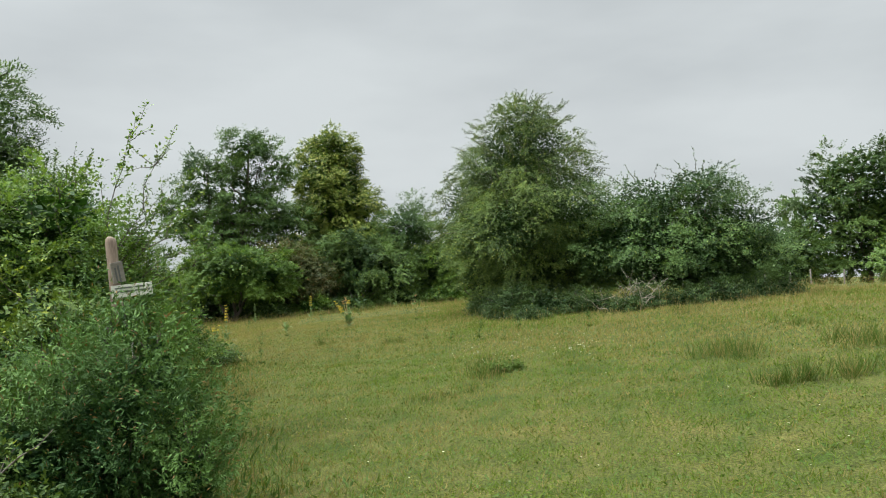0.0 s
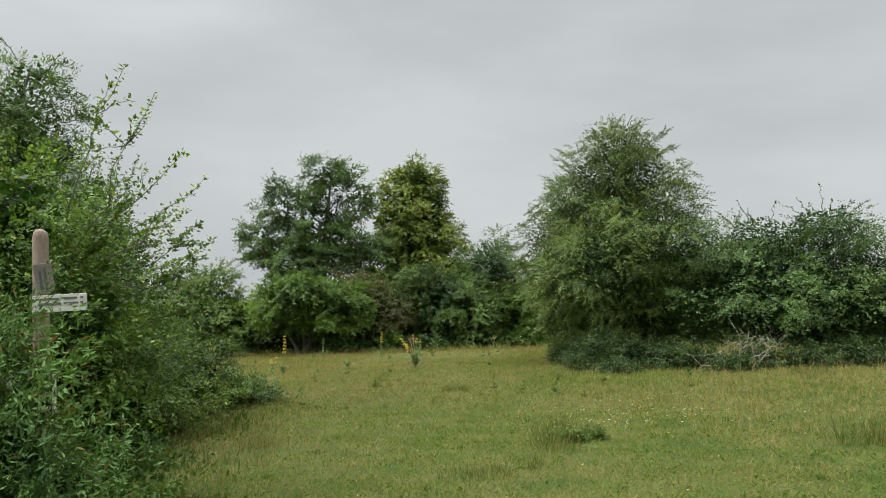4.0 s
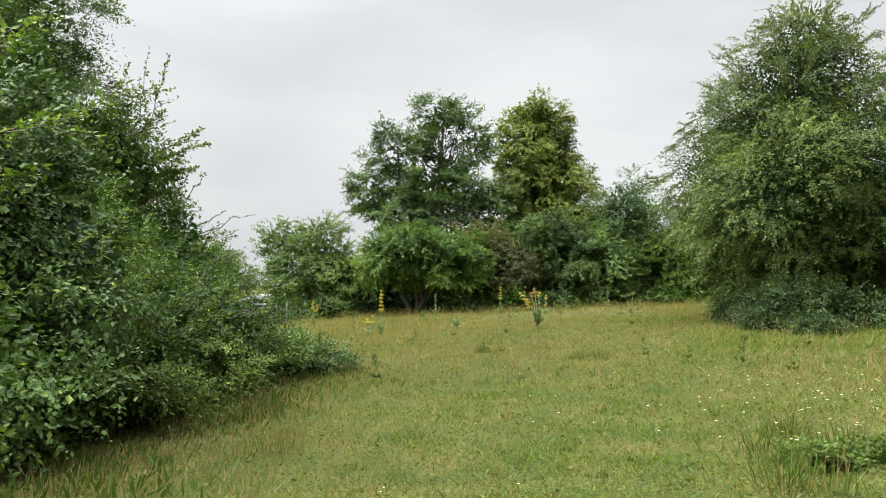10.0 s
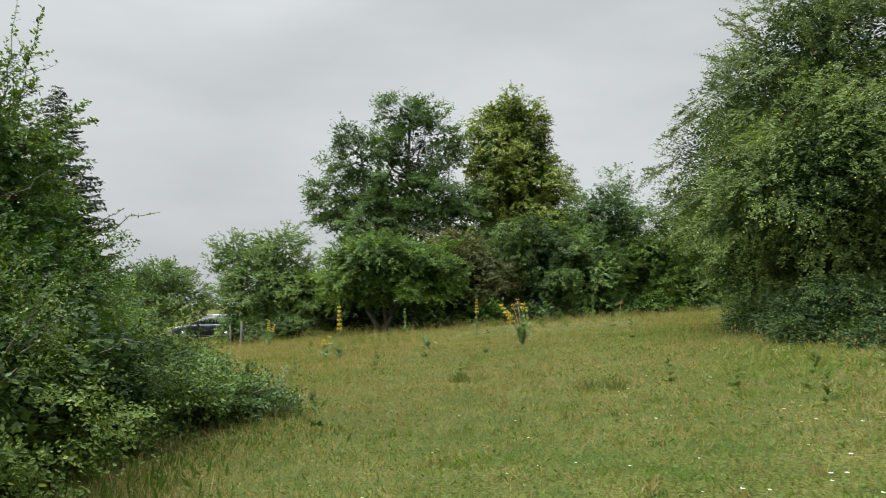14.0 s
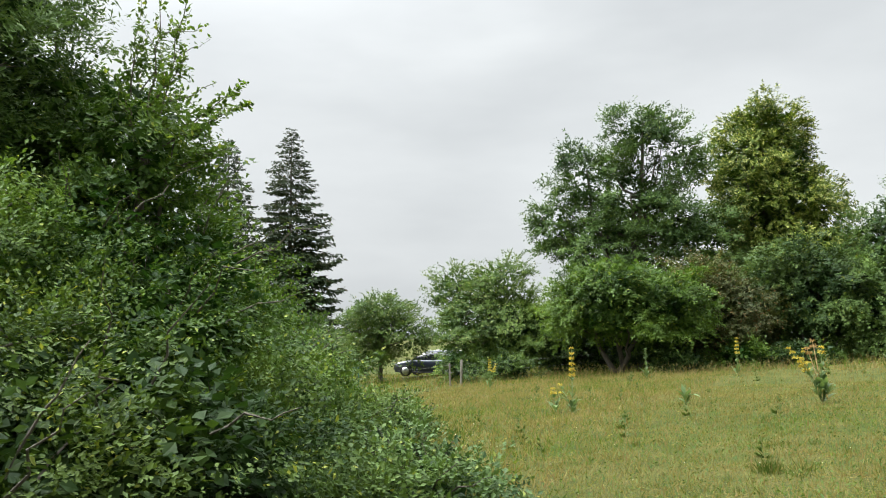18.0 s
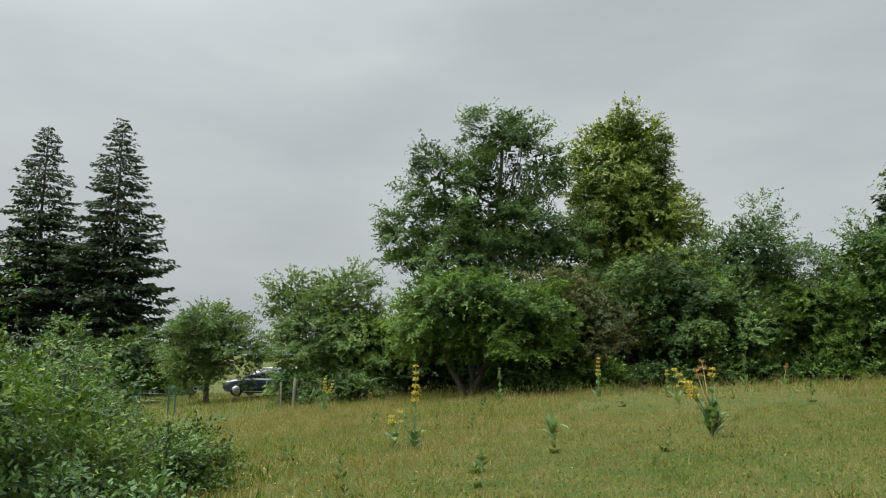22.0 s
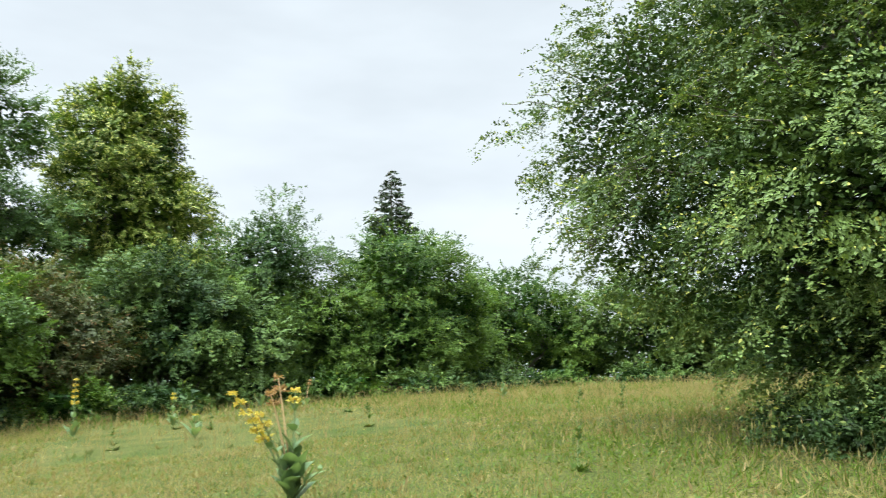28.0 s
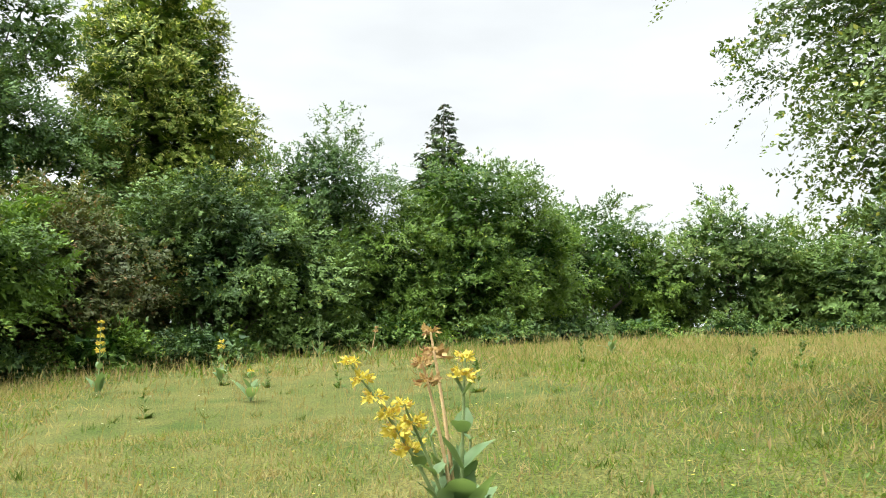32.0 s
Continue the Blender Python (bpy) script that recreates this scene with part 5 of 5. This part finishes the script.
for k, (x, y, rr, h, st) in enumerate([(0.0, 15.4, 0.42, 0.26, 0.2), (-1.2, 12.9, 0.5, 0.2, 0.25), (3.6, 13.7, 0.4, 0.42, 0.25), (4.1, 13.2, 0.4, 0.46, 0.25), (5.4, 13.0, 0.36, 0.46, 0.2), (6.1, 13.5, 0.4, 0.42, 0.2), (3.2, 10.7, 0.22, 0.32, 0.1), (3.55, 10.8, 0.26, 0.4, 0.1), (4.3, 10.9, 0.32, 0.38, 0.2),
                                        (4.9, 10.8, 0.32, 0.36, 0.2), (6.0, 16.4, 0.4, 0.2, 0.1), (-2.2, 22.0, 0.3, 0.22, 0.2), (-4.4, 24.0, 0.25, 0.2, 0.2), (5.4, 22.0, 0.5, 0.3, 0.4), (-0.3, 14.3, 0.45, 0.3, 0.2),
                                        (4.2, 40.6, 0.5, 0.35, 0.5), (-3.3, 9.6, 0.5, 0.24, 0.5), (-5.0, 12.6, 0.7, 0.26, 0.6), (-4.9, 15.2, 0.6, 0.24, 0.6), (-6.3, 17.6, 0.6, 0.24, 0.6), (-3.0, 7.2, 0.5, 0.28, 0.4), (-3.6, 5.6, 0.5, 0.28, 0.4)]):
    tuft(x, y, rr, h, 200 + k, "tuft of long coarse grass standing out of the meadow", st)


for k, (x, y, rr, h) in enumerate([(-0.05, 14.7, 0.26, 0.12), (0.25, 14.85, 0.18, 0.1)]):
    woody("herb_clump", x, y, [(0, 0, h * 0.4, rr, rr * 0.8, h * 0.6)], 40, 9, 0.035, M_CLOVER, 160 + k, "dark leafy yarrow clump in the short turf", "weed", 0.008, 2, 1, "herb clumps", spray=0.1, bough=0.12, shoots=6, bumpy=0.3, core=3)


def weed(seed, h, n):
    """A small upright meadow herb: a stem, leaves along it and a ring of leaves at the foot."""
    r = np.random.default_rng(seed)
    ob = thing("meadow_weed", 0, 0, 0, "small dark green meadow weed standing in the grass", "weed", "meadow weeds")
    p = bent((0, 0, -0.03), (r.normal(0, 0.05), r.normal(0, 0.05), h), r, 0.04, 5)
    part("stem", quick_mesh("stem", *tube(p, np.linspace(0.006, 0.002, 5), 5), M_STEM, smooth=True), ob)
    t = np.concatenate([r.uniform(0.15, 1.0, n), np.zeros(n)])
    at = np.stack([np.interp(t, np.linspace(0, 1, 5), p[:, k]) for k in range(3)], 1)
    a = r.uniform(0, 6.28, 2 * n)
    al = unit(np.stack([np.cos(a), np.sin(a), r.uniform(0.3, 1.1, 2 * n)], 1))
    s = (0.13 - 0.08 * t) * r.uniform(0.7, 1.3, 2 * n)
    part("leaves", quick_mesh("leaves", *leaves_at(at, al, unit(r.normal(0, 0.3, (2 * n, 3)) + [0, 0, 1]), s, s * 0.4), M_CLOVER), ob)
    return ob


rw = np.random.default_rng(77)
weeds = [weed(401, 0.34, 22), weed(402, 0.22, 16), weed(403, 0.46, 30)]
spots = [(rw.uniform(-12, 3), rw.uniform(19, 42)) for _ in range(64)]
spots = [q for q in spots if q[0] > np.interp(q[1], [18, 22, 26, 30, 36, 44], [-6, -8, -9.5, -12, -14, -16]) and not (q[1] > 23 and q[0] > -1.6 and q[1] < 36)]
for k, (x, y) in enumerate(spots):
    m = pose(x, y, gz(x, y), 0, 0, rw.uniform(0, 360))
    if k < 3:
        weeds[k].matrix_basis = m
    else:
        copy_thing(weeds[k % 3], m)


def scatter(n, x0, x1, y0, y1, seed):
    r = np.random.default_rng(seed)
    return r, r.uniform(x0, x1, n), r.uniform(y0, y1, n)


def clear_of_shrubs(x, y):
    line = np.interp(y, [0, 6, 9, 12, 16, 19, 22, 26, 30, 36, 44], [-7, -7, -7.5, -8, -8.2, -7.8, -9.6, -12, -15, -20, -27])
    return x > line


def blades(x, y, h, w, lean, r, slot):
    z = ground(x, y) - 0.008
    pos = np.stack([x, y, z], 1)
    al = unit(r.normal(0, lean, (len(x), 3)) + [0, 0, 1.0])
    v, f = thin_blades(pos, al, unit(r.normal(size=(len(x), 3))), h, w)
    return v, f, slot


def dryness(x, y):
    """How straw-coloured the sward is: greener along the short turf, drier towards the crest and the shrubs."""
    n = np.sin(0.55 * x + 1.3 * np.sin(0.35 * y)) * np.sin(0.43 * y + 0.8) + 0.6 * np.sin(1.7 * x + 0.9 * y) * np.sin(1.3 * y - 0.6 * x)
    path = np.abs(x - np.interp(y, [0, 12, 28, 40], [0.6, 0.4, -3.0, -1.5])) / 3.5
    return np.clip(0.05 + 0.42 * np.clip((y - 8) / 10, 0, 1.15) + 0.16 * np.clip(path - 0.7, 0, 1) + 0.36 * n - 0.22 * np.clip((x - 1.5) / 5, 0, 1) * (y < 24), 0.03, 0.75)


sets = []
way = lambda y: np.interp(y, [0, 12, 28, 40], [0, -1.2, -4.5, -4.5])
r, x, y = scatter(430000, -9.5, 5.0, 4.0, 36, 301)
m = clear_of_shrubs(x, y) & (np.abs(x - way(y)) < 4.8 - 2.0 * r.random(len(x)))
x, y = x[m], y[m]
sets.append(blades(x, y, r.uniform(0.03, 0.10, len(x)), r.uniform(0.006, 0.012, len(x)), 1.1, r, (r.random(len(x)) < dryness(x, y)).astype(int)))
r, x, y = scatter(400000, -18, 14, 6, 48, 302)
m = clear_of_shrubs(x, y) & (np.abs(x - way(y)) > 2.6 + 1.5 * r.random(len(x)))
x, y = x[m], y[m]
sets.append(blades(x, y, r.uniform(0.05, 0.14, len(x)) * np.clip(0.6 + (y - 10) / 16, 0.6, 1.4), r.uniform(0.010, 0.020, len(x)), 0.9, r, (r.random(len(x)) < dryness(x, y)).astype(int)))
r, x, y = scatter(46000, -40, 45, 42, 64, 303)
sets.append(blades(x, y, r.uniform(0.12, 0.35, len(x)), r.uniform(0.02, 0.04, len(x)), 0.45, r, (r.random(len(x)) < 0.5).astype(int)))
gv, gf, gs, n0 = [], [], [], 0
for v, f, s in sets:
    gv.append(v)
    gf.append(f + n0)
    gs.append(s)
    n0 += len(v)
tagged(new("grass", quick_mesh("grass", np.concatenate(gv), np.concatenate(gf), [M_GRASS, M_STRAW], np.concatenate(gs))), "short green meadow grass mixed with dry straw-coloured blades", "grass", kind="stuff")

# Small darker tussocks that roughen the sward.
r, cx0, cy0 = scatter(1500, -16, 14, 6, 44, 309)
m = clear_of_shrubs(cx0, cy0)
cx0, cy0 = cx0[m], cy0[m]
own = np.repeat(np.arange(len(cx0)), 26)
wide = r.uniform(0.03, 0.11, len(cx0))[own]
x, y = cx0[own] + r.normal(0, 1, len(own)) * wide, cy0[own] + r.normal(0, 1, len(own)) * wide
tall = (r.uniform(0.04, 0.13, len(cx0)) * np.clip(0.4 + (cy0 - 8) / 14, 0.4, 1.2))[own] * r.uniform(0.5, 1.2, len(own))
al = unit(r.normal(0, 0.5, (len(x), 3)) + [0, 0, 1.0])
v, f = thin_blades(np.stack([x, y, ground(x, y) - 0.005], 1), al, unit(r.normal(size=(len(x), 3))), tall, r.uniform(0.007, 0.014, len(x)))
tagged(new("tussocks", quick_mesh("tussocks", v, f, [M_SEDGE, M_STRAW], (r.random(len(cx0)) < 0.5).astype(int)[own])), "small dark tussocks roughening the meadow", "grass", kind="stuff")

# Seed-bearing stalks that stand above the sward.
r, x, y = scatter(17000, -20, 16, 12, 47, 304)
m = clear_of_shrubs(x, y) & (r.random(len(x)) < dryness(x, y) * 1.7 + 0.05)
x, y = x[m], y[m]
h = r.uniform(0.16, 0.4, len(x)) * np.clip(0.55 + (y - 13) / 30, 0.5, 1.0)
al = unit(r.normal(0, 0.16, (len(x), 3)) + [0, 0, 1.0])
base = np.stack([x, y, ground(x, y)], 1)
v1, f1 = leaves_at(base, al, unit(r.normal(size=(len(x), 3))), h, np.full(len(x), 0.0045), 0.1)
v2, f2 = leaves_at(base + al * (h * 0.86)[:, None], al, unit(r.normal(size=(len(x), 3))), h * 0.26, r.uniform(0.012, 0.022, len(x)), 0.2)
v, f = joined([(v1, f1), (v2, f2)])
tagged(new("seed_stalks", quick_mesh("seed_stalks", v, f, M_STRAW)), "thin dry grass stalks with seed heads", "grass", kind="stuff")

# Long grass and herbs that fringe the overgrown edge.
r, s0, y = scatter(11000, 0, 1, 5, 31, 311)
x = np.interp(y, [5, 8, 10, 12, 15, 17, 19, 21, 23, 25, 28, 32], [-3.4, -3.2, -3.9, -4.7, -6.2, -6.5, -6.0, -6.5, -8.2, -9.6, -11.0, -13.5]) + r.normal(0, 0.5, len(y)) + 0.25 * np.sin(2.3 * y)
al = unit(r.normal(0, 0.5, (len(x), 3)) + [0.2, 0, 1.0])
tall = r.uniform(0.08, 0.28, len(x)) * (0.7 + 0.3 * np.sin(1.7 * y + 2))
v, f = leaves_at(np.stack([x, y, ground(x, y) - 0.01], 1), al, unit(r.normal(size=(len(x), 3))), tall, np.where(s0 < 0.3, 0.035, 0.010), 0.15)
tagged(new("edge_grass", quick_mesh("edge_grass", v, f, [M_SEDGE, M_STRAW, M_CLOVER], np.where(s0 < 0.3, 2, np.where(s0 < 0.8, 1, 0)))), "long uncut grass and herbs fringing the shrubs", "grass", kind="stuff")

# Broad low leaves in the turf: clover, plantain, yarrow.
r, x, y = scatter(36000, -8, 8, 4.5, 32, 305)
m = clear_of_shrubs(x, y)
x, y = x[m], y[m]
a = r.uniform(0, 6.28, len(x))
al = unit(np.stack([np.cos(a), np.sin(a), r.uniform(0.1, 0.8, len(x))], 1))
v, f = leaves_at(np.stack([x, y, ground(x, y) + r.uniform(0.0, 0.03, len(x))], 1), al, unit(r.normal(0, 0.3, (len(x), 3)) + [0, 0, 1]), r.uniform(0.025, 0.07, len(x)), r.uniform(0.015, 0.032, len(x)), 0.15)
tagged(new("meadow_herbs", quick_mesh("meadow_herbs", v, f, M_CLOVER)), "low clover and yarrow leaves in the turf", "herbs", kind="stuff")


def blossoms(n, x0, x1, y0, y1, seed, size, mat, name, label, high=0.2, petals=7, spots=None):
    r, x, y = scatter(n, x0, x1, y0, y1, seed)
    if spots:
        c = np.array(spots)[r.integers(0, len(spots), n)]
        x, y = c[:, 0] + r.normal(0, c[:, 2]), c[:, 1] + r.normal(0, c[:, 2])
    m = clear_of_shrubs(x, y)
    x, y = x[m], y[m]
    h = r.uniform(0.4, 1.2, len(x)) * high
    base = np.stack([x, y, ground(x, y)], 1)
    al = unit(r.normal(0, 0.12, (len(x), 3)) + [0, 0, 1.0])
    v1, f1 = leaves_at(base, al, unit(r.normal(size=(len(x), 3))), h, np.full(len(x), 0.004), 0.1)
    top = np.repeat(base + al * (h * 0.97)[:, None], petals, 0)
    a = np.tile(np.arange(petals) * 6.2832 / petals, len(x)) + np.repeat(r.uniform(0, 6.28, len(x)), petals)
    d = unit(np.stack([np.cos(a), np.sin(a), np.full(len(a), 0.2)], 1))
    s = np.repeat(size * r.uniform(0.6, 1.3, len(x)), petals)
    v2, f2 = leaves_at(top, d, np.tile([0, 0, 1.0], (len(a), 1)), s, s * 0.75, 0.1)
    v, f = joined([(v1, f1), (v2, f2)])
    ix = np.r_[np.zeros(len(f1)), np.ones(len(f2))]
    tagged(new(name, quick_mesh(name, v, f, [M_GRASS, mat], ix)), label, "wildflowers", kind="stuff")


blossoms(270, -3, 3, 13, 24, 306, 0.0135, M_WHITE, "white_flowers", "scattered white yarrow and daisy heads", 0.22, 8, [(0.3, 15.4, 0.6), (1.0, 15.6, 0.5), (1.6, 15.4, 0.5), (0.7, 18.0, 0.9), (0.2, 16.8, 0.9), (-1.5, 20, 2.0), (1.4, 16.5, 1.5), (-10.3, 27.4, 0.5)])
blossoms(620, -12, 10, 6, 40, 307, 0.011, M_WHITE, "daisies", "small white daisies dotted through the turf", 0.1, 7)
blossoms(260, -14, 3, 20, 42, 308, 0.014, M_YELLOW, "yellow_flowers", "small yellow meadow flowers", 0.22, 6, [(-8, 29, 2.5), (-6, 33, 3), (-11, 26, 1.5), (-7.5, 26, 2), (-9.5, 36, 3)])
